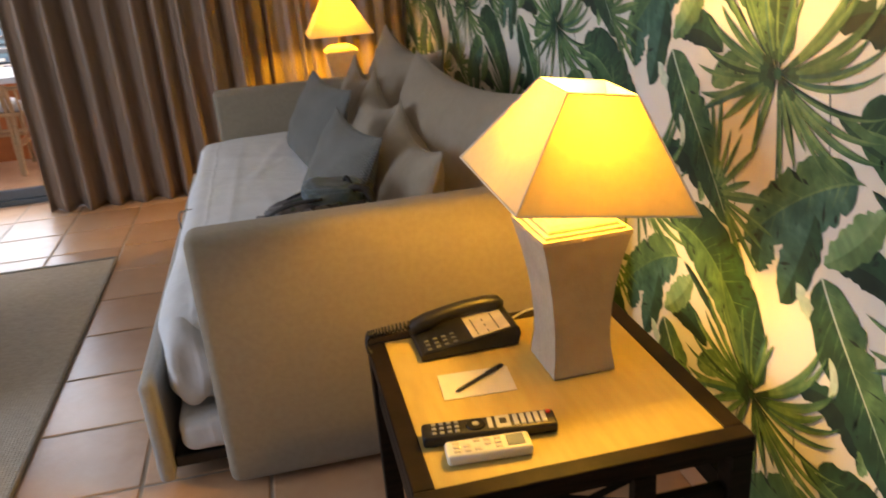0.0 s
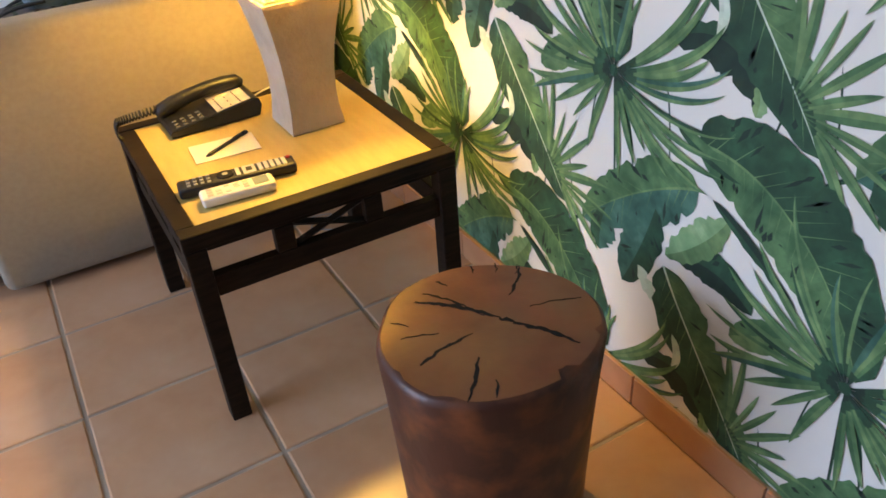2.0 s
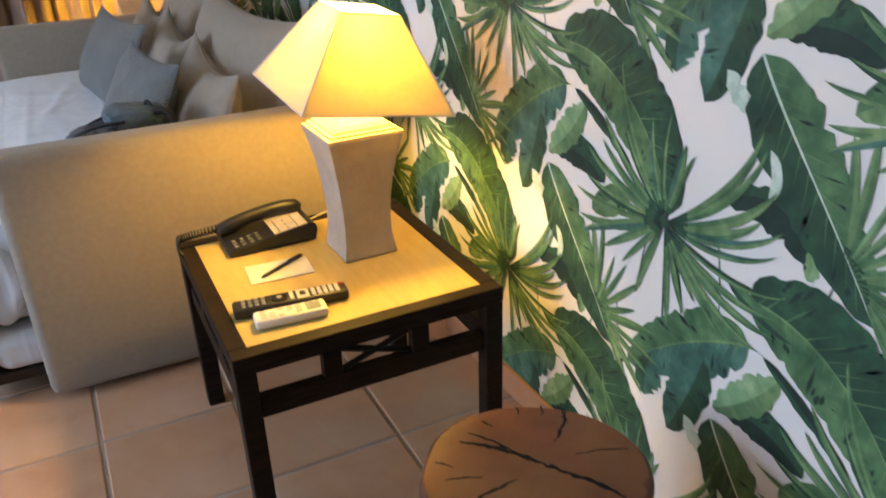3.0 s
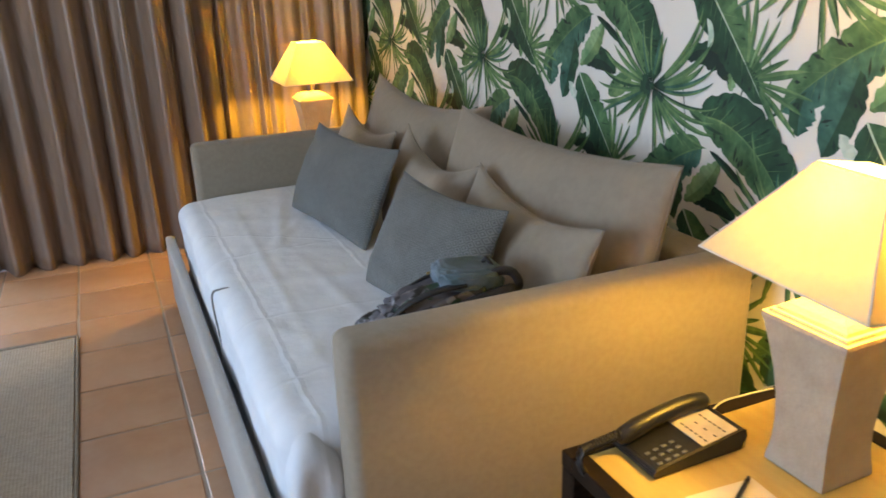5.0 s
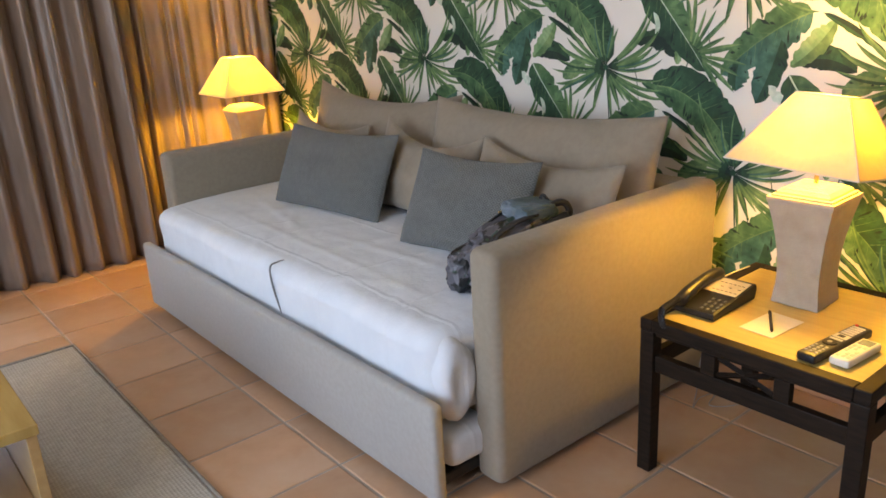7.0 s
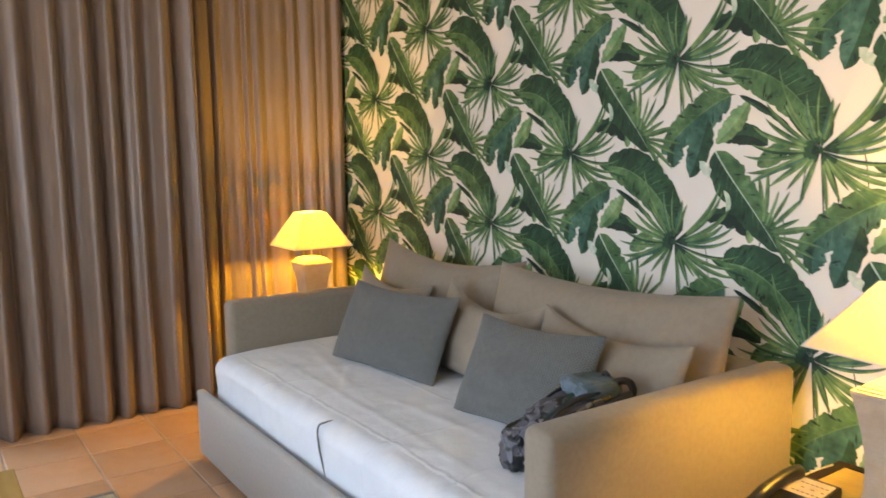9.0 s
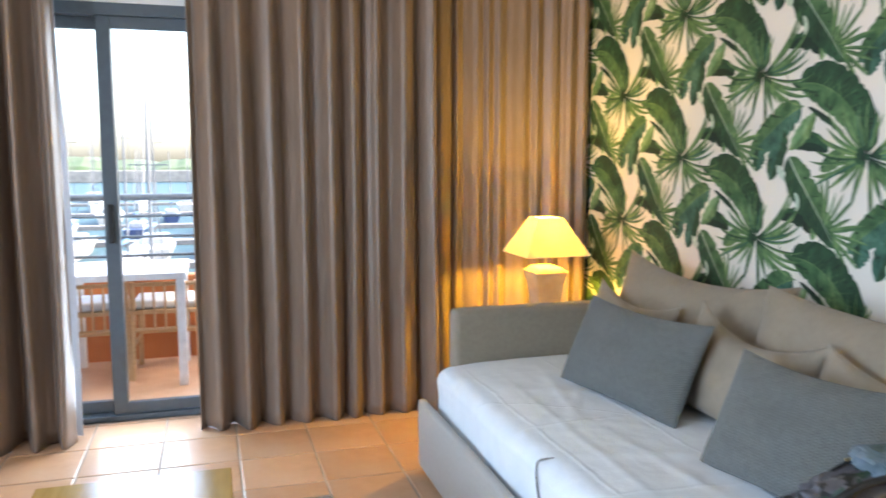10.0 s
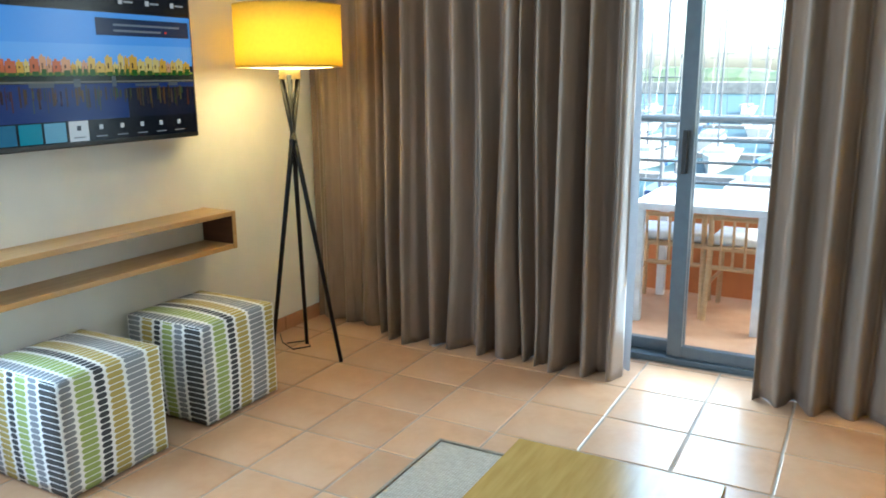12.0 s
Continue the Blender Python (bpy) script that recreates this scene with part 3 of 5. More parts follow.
def cushion_mesh(w, h, t, seed, n=26, ear=0.025, sag=0.03):
    """A stuffed cushion standing on its lower edge: width along y, height along z."""
    bm = bmesh.new()
    vs = {}
    for s, sgn in enumerate((1, -1)):
        for i in range(n + 1):
            for j in range(n + 1):
                if s and (i in (0, n) or j in (0, n)):
                    vs[s, i, j] = vs[0, i, j]
                    continue
                u, v = math.sin(math.pi / 2 * (2 * i / n - 1)), math.sin(math.pi / 2 * (2 * j / n - 1))
                f = max(0.0, (1 - u * u) * (1 - abs(v) ** 2.4)) ** 0.52
                y, z = cushion_outline(u, v, w, h, ear, sag)
                # soft folds running in from the edges, strongest near the corners
                pull = (abs(u) * abs(v)) ** 1.2
                fold = 0.013 * noise.noise((u * 2.0 + seed, v * 2.0, sgn)) + 0.007 * math.sin(9 * (abs(u) - abs(v)) + seed) * pull
                fold += 0.008 * noise.noise((u * 7 + seed, v * 2.5, sgn * 3)) * abs(v) ** 2
                x = sgn * f * (t / 2 * (1 - 0.22 * v) + fold)
                vs[s, i, j] = bm.verts.new((x, y, z))
    for s in (0, 1):
        for i in range(n):
            for j in range(n):
                bm.faces.new((vs[s, i, j], vs[s, i + 1, j], vs[s, i + 1, j + 1], vs[s, i, j + 1]))
    return bm


def cushion(label, x, y, z, w, h, t, tilt, yaw, roll, material, seed, group, sag=0.03, ear=0.022):
    root = thing("cushion", pose(x, y, z, roll, tilt, yaw), label, "cushion", group)
    part("cover", cushion_mesh(w, h, t, seed, ear=ear, sag=sag), material, root, "", True)
    pts = []
    n = 14
    for s in range(4):
        for k in range(n):
            f = 2 * k / n - 1
            u, v = [(f, -1), (1, f), (-f, 1), (-1, -f)][s]
            pts.append((0, *cushion_outline(u, v, w, h, ear, sag)))
    pts.append(pts[0])
    part("piping", tube(pts, 0.0022, 5), material, root, "", True)
    return root


BIG, SMALL, GREY = "large back cushions on the sofa", "small beige cushions on the sofa", "grey cushions on the sofa"
cushion("large beige back cushion leaning on the sofa back", 0.91, 2.80, 0.475, 1.02, 0.468, 0.24, 14, 3, 1.0, M_CUSH, 1, BIG, 0.045, 0.025)
cushion("large beige back cushion slumped against the sofa back", 0.875, 1.80, 0.475, 1.07, 0.462, 0.24, 14, 3, 0, M_CUSH, 5, BIG, 0.022, 0.02)
cushion("beige scatter cushion half hidden behind a grey one", 0.74, 2.98, 0.49, 0.62, 0.33, 0.14, 16, 0, 2, M_CUSH, 9, SMALL, 0.04)
cushion("beige scatter cushion in the middle of the sofa", 0.70, 2.22, 0.485, 0.60, 0.37, 0.16, 18, 0, 3, M_CUSH, 13, SMALL, 0.06)
cushion("beige scatter cushion beside the near arm", 0.70, 1.60, 0.485, 0.64, 0.35, 0.17, 18, 0, 2, M_CUSH, 17, SMALL, 0.035)
cushion("grey cushion standing on the mattress", 0.50, 2.575, 0.49, 0.66, 0.355, 0.14, 25, 8, 0, M_GREY, 21, GREY, 0.012, 0.012)
cushion("grey cushion standing behind the backpack", 0.50, 1.74, 0.49, 0.52, 0.35, 0.14, 26, 8, 0, M_GREY, 25, GREY, 0.012, 0.012)

# ---------------------------------------------------------------- side tables


def side_table(m, label):
    root = thing("side_table", m, label, "side table", "pair of side tables")
    hx, hy, h, w = 0.295, 0.30, 0.472, 0.038
    top = box(-hx, hx, -hy, -hy + w, h - 0.035, h, 0.003)
    box(-hx, hx, hy - w, hy, h - 0.035, h, 0.003, bm=top)
    box(-hx, -hx + w, -hy + w, hy - w, h - 0.035, h, 0.003, bm=top)
    box(hx - w, hx, -hy + w, hy - w, h - 0.035, h, 0.003, bm=top)
    part("top_frame", top, M_DARK, root)
    part("top_inset", box(-hx + w, hx - w, -hy + w, hy - w, h - 0.03, h - 0.002), M_INSET, root, "pale maple inset panel")
    for sx in (-1, 1):
        for sy in (-1, 1):
            x, y = sx * (hx - 0.022), sy * (hy - 0.022)
            part("leg", box(x - 0.021, x + 0.021, y - 0.021, y + 0.021, 0, h - 0.036, 0.003), M_DARK, root)
    for side in range(4):
        along = hx if side % 2 == 0 else hy
        off = (hy if side % 2 == 0 else hx) - 0.022
        sg = -1 if side < 2 else 1

        def put(a0, a1, z0, z1, th=0.012, bm=None):
            if side % 2 == 0:
                return box(a0, a1, sg * off - th, sg * off + th, z0, z1, 0.002, bm=bm)
            return box(sg * off - th, sg * off + th, a0, a1, z0, z1, 0.002, bm=bm)
        part("stretcher", put(-along + 0.044, along - 0.044, 0.318, 0.366), M_DARK, root)
        part("apron", put(-along + 0.044, along - 0.044, 0.425, h - 0.036), M_DARK, root)
        c = 0.078
        for a in (-c - 0.04, c):
            part("slat", put(a, a + 0.04, 0.367, 0.424), M_DARK, root)
        for d in (1, -1):
            p0, p1 = (-c + 0.004, 0.371), (c - 0.004, 0.420)
            if d < 0:
                p0, p1 = (p0[0], p1[1]), (p1[0], p0[1])
            e = 0.0085 if d > 0 else 0.008
            q = [(p0[0], sg * off, p0[1]), (p1[0], sg * off, p1[1])] if side % 2 == 0 else [(sg * off, p0[0], p0[1]), (sg * off, p1[0], p1[1])]
            part("cross_slat", tube(q, e, 4), M_DARK, root)
    return root


side_table(pose(0.832, 0.71, 0), "square dark wood side table with pale inset top")
side_table(pose(0.832, 3.78, 0), "square dark side table between sofa and curtain")


def table_lamp(x, y, z, yaw, tilt, drop, shift, label):
    root = thing("table_lamp", pose(x, y, z, 0, 0, yaw), label, "table lamp", "pair of table lamps")
    prof = [(0.0635, 0.0), (0.0645, 0.004), (0.0585, 0.05), (0.0575, 0.09), (0.060, 0.14), (0.066, 0.19), (0.075, 0.24), (0.084, 0.282), (0.088, 0.294), (0.088, 0.302)]
    body = loft([square(h, zz) for h, zz in prof])
    part("base", body, M_STONE, root, "flared travertine base")
    cap = loft([square(h, zz) for h, zz in [(0.080, 0.302), (0.079, 0.308), (0.072, 0.3085), (0.070, 0.314), (0.060, 0.322), (0.040, 0.329), (0.012, 0.333)]])
    part("cap", cap, M_STONE, root, "stepped stone cap")
    part("stem", tube([(0, 0, 0.33), (0, 0, 0.46)], 0.006, 10), M_BRASS, root, "brass stem")
    part("socket", tube([(0, 0, 0.40), (0, 0, 0.44)], [0.016, 0.016], 12), M_WHITE, root)
    sh = bmesh.new()
    zb, zt, hb, ht = drop, drop + 0.185, 0.171, 0.066
    for a, b in zip(square(1, 0), square(1, 0)[1:] + square(1, 0)[:1]):
        n = 6
        g = [[sh.verts.new(((a[0] + (b[0] - a[0]) * i / n) * (hb + (ht - hb) * j / n), (a[1] + (b[1] - a[1]) * i / n) * (hb + (ht - hb) * j / n), zb + (zt - zb) * j / n)) for i in range(n + 1)] for j in range(n + 1)]
        for r, s in zip(g, g[1:]):
            for i in range(n):
                sh.faces.new((r[i], r[i + 1], s[i + 1], s[i]))
    bmesh.ops.remove_doubles(sh, verts=sh.verts, dist=1e-4)
    tl = Matrix.Translation((shift, 0, 0.45)) @ pose(0, 0, 0, tilt[0], tilt[1], 0) @ Matrix.Translation((0, 0, -0.45))
    shade = part("shade", sh, M_SHADE, root, "lit cream pyramid shade", m=tl)
    so = shade.modifiers.new("thickness", "SOLIDIFY")
    so.thickness = 0.0012
    edge = bmesh.new()
    for h, zz in ((hb, zb), (ht, zt)):
        q = square(h + 0.001, zz)
        tube(q + q[:1], 0.0022, 5, bm=edge, cap=False)
    for a, b in zip(square(hb + 0.001, zb), square(ht + 0.001, zt)):
        tube([a, b], 0.002, 5, bm=edge)
    part("shade_trim", edge, M_CREAMP, shade, "cream bound edges")
    return root


table_lamp(*LAMP_NEAR, 0.472, 1.5, (3.0, 9.0), 0.372, 0.02, "lit table lamp with stone base and cream shade")
table_lamp(*LAMP_FAR, 0.472, 0, (0, 0), 0.392, 0.0, "lit table lamp beside the corner curtain")

# ---------------------------------------------------------------- tree-stump stool


def stump_ring(z, r, k=1.0):
    out = []
    for i in range(64):
        a = 2 * math.pi * i / 64
        rr = r * (1 + 0.035 * math.cos(2 * a + 0.4) + 0.02 * math.cos(3 * a + 1.0) + 0.012 * noise.noise((3 * math.cos(a), 3 * math.sin(a), z * 3)) - 0.03 * math.exp(-((a - 2.45) / 0.2) ** 2))
        out.append((rr * k * math.cos(a), rr * k * math.sin(a), z))
    return out


stump = thing("stump_stool", pose(0.885, -0.085, 0), "red-brown varnished tree-stump stool with cracked top", "stool")
part("trunk", loft([stump_ring(z, r) for z, r in ((0.0, 0.150), (0.01, 0.155), (0.12, 0.158), (0.25, 0.164), (0.36, 0.17), (0.432, 0.176), (0.443, 0.173), (0.448, 0.167))]), M_STUMP, stump, "", True)
face = bmesh.new()
prev = None
for k in (1.0, 0.75, 0.5, 0.25):
    ring = [face.verts.new((x, y, 0.4485 + 0.0015 * noise.noise((x * 14, y * 14, 0)) + 0.002 * (1 - k))) for x, y, _ in stump_ring(0.448, 0.1665, k)]
    if prev:
        for i in range(64):
            face.faces.new((prev[i], prev[(i + 1) % 64], ring[(i + 1) % 64], ring[i]))
    prev = ring
face.faces.new(prev)
part("top", face, M_STUMPTOP, stump, "cracked end-grain top", True)


def crack(p, q, width, seed):
    """A tapering jagged split in the end grain, from p to q."""
    rnd = random.Random(seed)
    bm = bmesh.new()
    p, q = Vector(p), Vector(q)
    d = (q - p).normalized()
    t = Vector((-d.y, d.x))
    n = max(5, int((q - p).length / 0.008))
    left, right = [], []
    for i in range(n + 1):
        s = i / n
        off = rnd.uniform(-0.002, 0.002) + 0.05 * (q - p).length * math.sin(math.pi * s)
        w = width * (0.12 + math.sin(math.pi * min(1, s * 0.9 + 0.08)) ** 0.7) * rnd.uniform(0.45, 1.2) / 2
        for lst, sg in ((left, 1), (right, -1)):
            v = p.lerp(q, s) + t * (off + sg * w)
            k = min(1.0, v.length / 0.1665)
            lst.append(bm.verts.new((v.x, v.y, 0.4493 + 0.0015 * noise.noise((v.x * 14, v.y * 14, 0)) + 0.002 * (1 - max(0.25, k)))))
    for i in range(n):
        bm.faces.new((left[i], left[i + 1], right[i + 1], right[i]))
    ret = bmesh.ops.extrude_face_region(bm, geom=bm.faces[:])
    for v in ret["geom"]:
        if isinstance(v, bmesh.types.BMVert):
            v.co.z -= 0.006
    return bm


for i, (p, q, w) in enumerate((((-0.068, 0.114), (0.023, 0.001), 0.0075), ((-0.045, 0.126), (0.006, 0.020), 0.004), ((0.020, 0.0), (0.036, -0.02), 0.008), ((0.034, -0.02), (0.087, -0.115), 0.009), ((0.130, 0.101), (0.068, 0.042), 0.006),
                               ((-0.133, -0.023), (-0.031, -0.006), 0.0055), ((-0.054, -0.056), (-0.115, -0.122), 0.006), ((-0.058, -0.110), (-0.075, -0.140), 0.005), ((0.100, 0.130), (0.085, 0.108), 0.003),
                               ((0.128, 0.105), (0.112, 0.085), 0.003), ((-0.125, 0.088), (-0.105, 0.066), 0.0025), ((-0.130, 0.045), (-0.075, 0.023), 0.002), ((0.078, -0.001), (0.160, -0.028), 0.002), ((-0.011, 0.143), (-0.003, 0.120), 0.004), ((0.060, 0.148), (0.053, 0.128), 0.003))):
    part("crack", crack(p, q, w, i), M_CRACK, stump, "dark split in the wood")

# ---------------------------------------------------------------- floor lamp
fl = thing("floor_lamp", pose(*LAMP_FLOOR, 0), "black tripod floor lamp with mustard drum shade, lit", "floor lamp")
shade = bmesh.new()
rings = [[shade.verts.new((0.245 * math.cos(2 * math.pi * i / 48), 0.245 * math.sin(2 * math.pi * i / 48), z)) for i in range(48)] for z in (1.425, 1.50, 1.60, 1.70)]
for r, s in zip(rings, rings[1:]):
    for i in range(48):
        shade.faces.new((r[i], r[(i + 1) % 48], s[(i + 1) % 48], s[i]))
sh = part("shade", shade, M_SHADE3, fl, "mustard yellow drum shade", True)
sh.modifiers.new("thickness", "SOLIDIFY").thickness = 0.002
ringm = bmesh.new()
for z in (1.425, 1.70):
    tube([(0.245 * math.cos(2 * math.pi * i / 36), 0.245 * math.sin(2 * math.pi * i / 36), z) for i in range(37)], 0.003, 5, bm=ringm, cap=False)
for i in range(3):
    a = 2 * math.pi * i / 3
    tube([(0, 0, 1.455), (0.245 * math.cos(a), 0.245 * math.sin(a), 1.43)], 0.002, 5, bm=ringm)
part("shade_ring", ringm, M_BRASS, fl)
diff = loft([[(r * math.cos(2 * math.pi * i / 48), r * math.sin(2 * math.pi * i / 48), z) for i in range(48)] for r, z in ((0.238, 1.436), (0.225, 1.428), (0.19, 1.421), (0.12, 1.417), (0.05, 1.4155), (0.01, 1.415))], cap=False)
part("diffuser", diff, shade_cloth("white_diffuser", (0.9, 0.88, 0.82), 0.75), fl, "white domed diffuser", True)
part("hub", tube([(0, 0, 1.37), (0, 0, 1.416)], [0.05, 0.05], 24), M_BRASS, fl, "brass hub")
FEET = ((0.216, 0.023), (-0.102, 0.157), (-0.06, -0.175))
for fx, fy in FEET:
    tx, ty = -0.24 * fx, -0.24 * fy
    part("leg", tube([(fx, fy, 0.0), (tx, ty, 1.39)], [0.010, 0.013], 10), M_METAL, fl, "", True)
part("collar", tube([(0, 0, 1.05), (0, 0, 1.09)], [0.02, 0.02], 12), M_METAL, fl)
part("cord", tube([(-0.19, 0.10, 0.006), (-0.12, 0.18, 0.006), (-0.05, 0.12, 0.006), (-0.10, 0.04, 0.006), (-0.22, 0.10, 0.006), (-0.32, 0.2, 0.006)], 0.003, 6), M_BLACK, fl, "black flex on the floor")

# ---------------------------------------------------------------- television
tv = thing("television", pose(TVX, 2.785, 1.128), "flat wall-mounted television showing a hotel menu", "television")
TW, TH, TF = 0.97, 0.60, 0.15
part("body", box(0.02, TF, -TW / 2, TW / 2, 0, TH, 0.006), M_BLACK, tv)
part("bracket", box(0.0, 0.02, -0.2, 0.2, 0.15, 0.45), M_METAL, tv)
SCR = TF + 0.001


def panel(name, y0, y1, z0, z1, colour, strength, d=0.0, parent=tv, label=""):
    bm = bmesh.new()
    x = SCR + d
    bm.faces.new([bm.verts.new(p) for p in ((x, y0, z0), (x, y1, z0), (x, y1, z1), (x, y0, z1))])
    return part(name, bm, glow(name + "_glow", colour, 0.060 * strength), parent, label)


a, b = -TW / 2 + 0.012, TW / 2 - 0.012
screen = panel("screen", a, b, 0.02, TH - 0.012, (0.02, 0.03, 0.06), 0.5, 0.0, tv, "lit screen with a harbour picture")
panel("sky_area", a, b, 0.30, 0.50, (0.10, 0.31, 0.80), 1.15, 0.001, screen)
panel("pale_sky_area", a, b, 0.30, 0.38, (0.15, 0.38, 0.84), 1.15, 0.0015, screen)
panel("water_area", a, b, 0.10, 0.24, (0.012, 0.04, 0.18), 0.8, 0.001, screen)
panel("shaded_water_area", 0.12, b, 0.10, 0.215, (0.012, 0.018, 0.045), 0.6, 0.0012, screen)
panel("quay_line", a, b, 0.238, 0.244, (0.30, 0.28, 0.24), 0.5, 0.0021, screen)
panel("lawn_line", a, b, 0.266, 0.276, (0.20, 0.26, 0.03), 0.7, 0.0019, screen)
panel("quay_area", a, b, 0.235, 0.275, (0.02, 0.035, 0.03), 0.6, 0.0017, screen)
panel("top_bar", a, b, 0.50, TH - 0.013, (0.012, 0.018, 0.03), 0.5, 0.001, screen)
panel("notice", 0.0, b - 0.01, 0.415, 0.48, (0.03, 0.05, 0.12), 0.7, 0.0022, screen)
panel("notice_line", 0.08, b - 0.06, 0.452, 0.460, (0.25, 0.3, 0.4), 0.6, 0.0026, screen)
panel("notice_line", 0.08, b - 0.16, 0.43, 0.438, (0.25, 0.3, 0.4), 0.6, 0.0026, screen)
panel("notice_mark", b - 0.14, b - 0.13, 0.43, 0.438, (0.8, 0.05, 0.03), 0.9, 0.0027, screen)
panel("menu_bar", a, b, 0.02, 0.10, (0.008, 0.012, 0.02), 0.5, 0.0012, screen)
rnd = random.Random(4)
y = a
while y < b - 0.03:
    w = rnd.uniform(0.018, 0.04)
    h = rnd.uniform(0.03, 0.065)
    c = rnd.choice(((0.72, 0.42, 0.06), (0.75, 0.5, 0.12), (0.6, 0.16, 0.07), (0.7, 0.36, 0.2), (0.78, 0.6, 0.2)))
    panel("house_picture", y, y + w, 0.275, 0.275 + h, c, 0.8, 0.002, screen)
    panel("roof_picture", y + 0.25 * w, y + 0.6 * w, 0.275 + h, 0.283 + h, c, 0.7, 0.002, screen)
    panel("dark_opening", y + 0.3 * w, y + 0.5 * w, 0.29, 0.275 + 0.6 * h, (0.10, 0.05, 0.03), 0.5, 0.0024, screen)
    panel("tree_picture", y + 0.2 * w, y + 0.9 * w, 0.262, 0.262 + rnd.uniform(0.012, 0.028), (0.03, 0.10 + 0.05 * rnd.random(), 0.02), 0.6, 0.0028, screen)
    for q in range(3):
        y2 = y + w * rnd.random()
        panel("water_reflection", y2, y2 + rnd.uniform(0.003, 0.009), 0.13 + rnd.uniform(0, 0.06), 0.20 + rnd.uniform(0, 0.03), tuple(rnd.uniform(0.06, 0.2) * v for v in c), 0.6, 0.0015 + 0.0001 * q, screen)
    y += w + 0.002
for i in range(9):
    yy = b - 0.10 - 0.098 * i
    if i > 5:
        panel("menu_tile", yy - 0.044, yy + 0.044, 0.024, 0.096, ((0.16, 0.40, 0.58), (0.02, 0.26, 0.38), (0.03, 0.16, 0.30))[i - 6], 0.8, 0.0022, screen)
        continue
    if i == 5:
        panel("menu_button", yy - 0.042, yy + 0.042, 0.022, 0.098, (0.62, 0.66, 0.72), 0.9, 0.002, screen)
    panel("menu_icon", yy - 0.009, yy + 0.009, 0.062, 0.080, (0.6, 0.62, 0.66) if i != 5 else (0.05, 0.06, 0.08), 0.8, 0.003, screen)
    panel("menu_line", yy - 0.025, yy + 0.025, 0.034, 0.039, (0.30, 0.32, 0.36), 0.6, 0.003, screen)
for y0_, w_, h_ in ((-0.30, 0.10, 0.016), (-0.12, 0.03, 0.03), (0.05, 0.02, 0.04), (0.16, 0.12, 0.010), (0.33, 0.05, 0.014)):
    panel("boat_picture", y0_, y0_ + w_, 0.222, 0.222 + h_, (0.16, 0.19, 0.23), 0.35, 0.0032, screen)
for i in range(3):
    panel("status_icon", b - 0.10 - 0.13 * i, b - 0.08 - 0.13 * i, 0.535, 0.555, (0.6, 0.62, 0.66), 0.8, 0.003, screen)
    panel("status_line", b - 0.075 - 0.13 * i, b - 0.03 - 0.13 * i, 0.541, 0.549, (0.4, 0.42, 0.46), 0.7, 0.003, screen)

# ---------------------------------------------------------------- wall shelf
shelf = thing("wall_shelf", pose(TVX, 0, 0), "long oak box shelf, open and empty, on the wall", "shelf")
E1, E0, ZB, ZT, D = 3.376, 2.14, 0.606, 0.781, 0.23
part("top_board", box(0, D, E0, E1, ZT - 0.022, ZT, 0.0015), M_OAK, shelf)
part("bottom_board", box(0, D, E0, E1, ZB, ZB + 0.022, 0.0015), M_OAK, shelf)
part("end_board", box(0, D - 0.001, E1 - 0.022, E1, ZB + 0.0225, ZT - 0.0225), M_BROWN, shelf, "brown end board")
part("end_board", box(0, D - 0.001, E0, E0 + 0.022, ZB + 0.0225, ZT - 0.0225), M_BROWN, shelf, "brown end board")
part("back_board", box(0.0, 0.012, E0 + 0.0225, E1 - 0.0225, ZB + 0.0225, ZT - 0.0225), M_OAK, shelf)
part("edge_strip", box(D + 0.0005, D + 0.003, E1 - 0.022, E1, ZB, ZT), M_OAK, shelf)

# ---------------------------------------------------------------- striped poufs


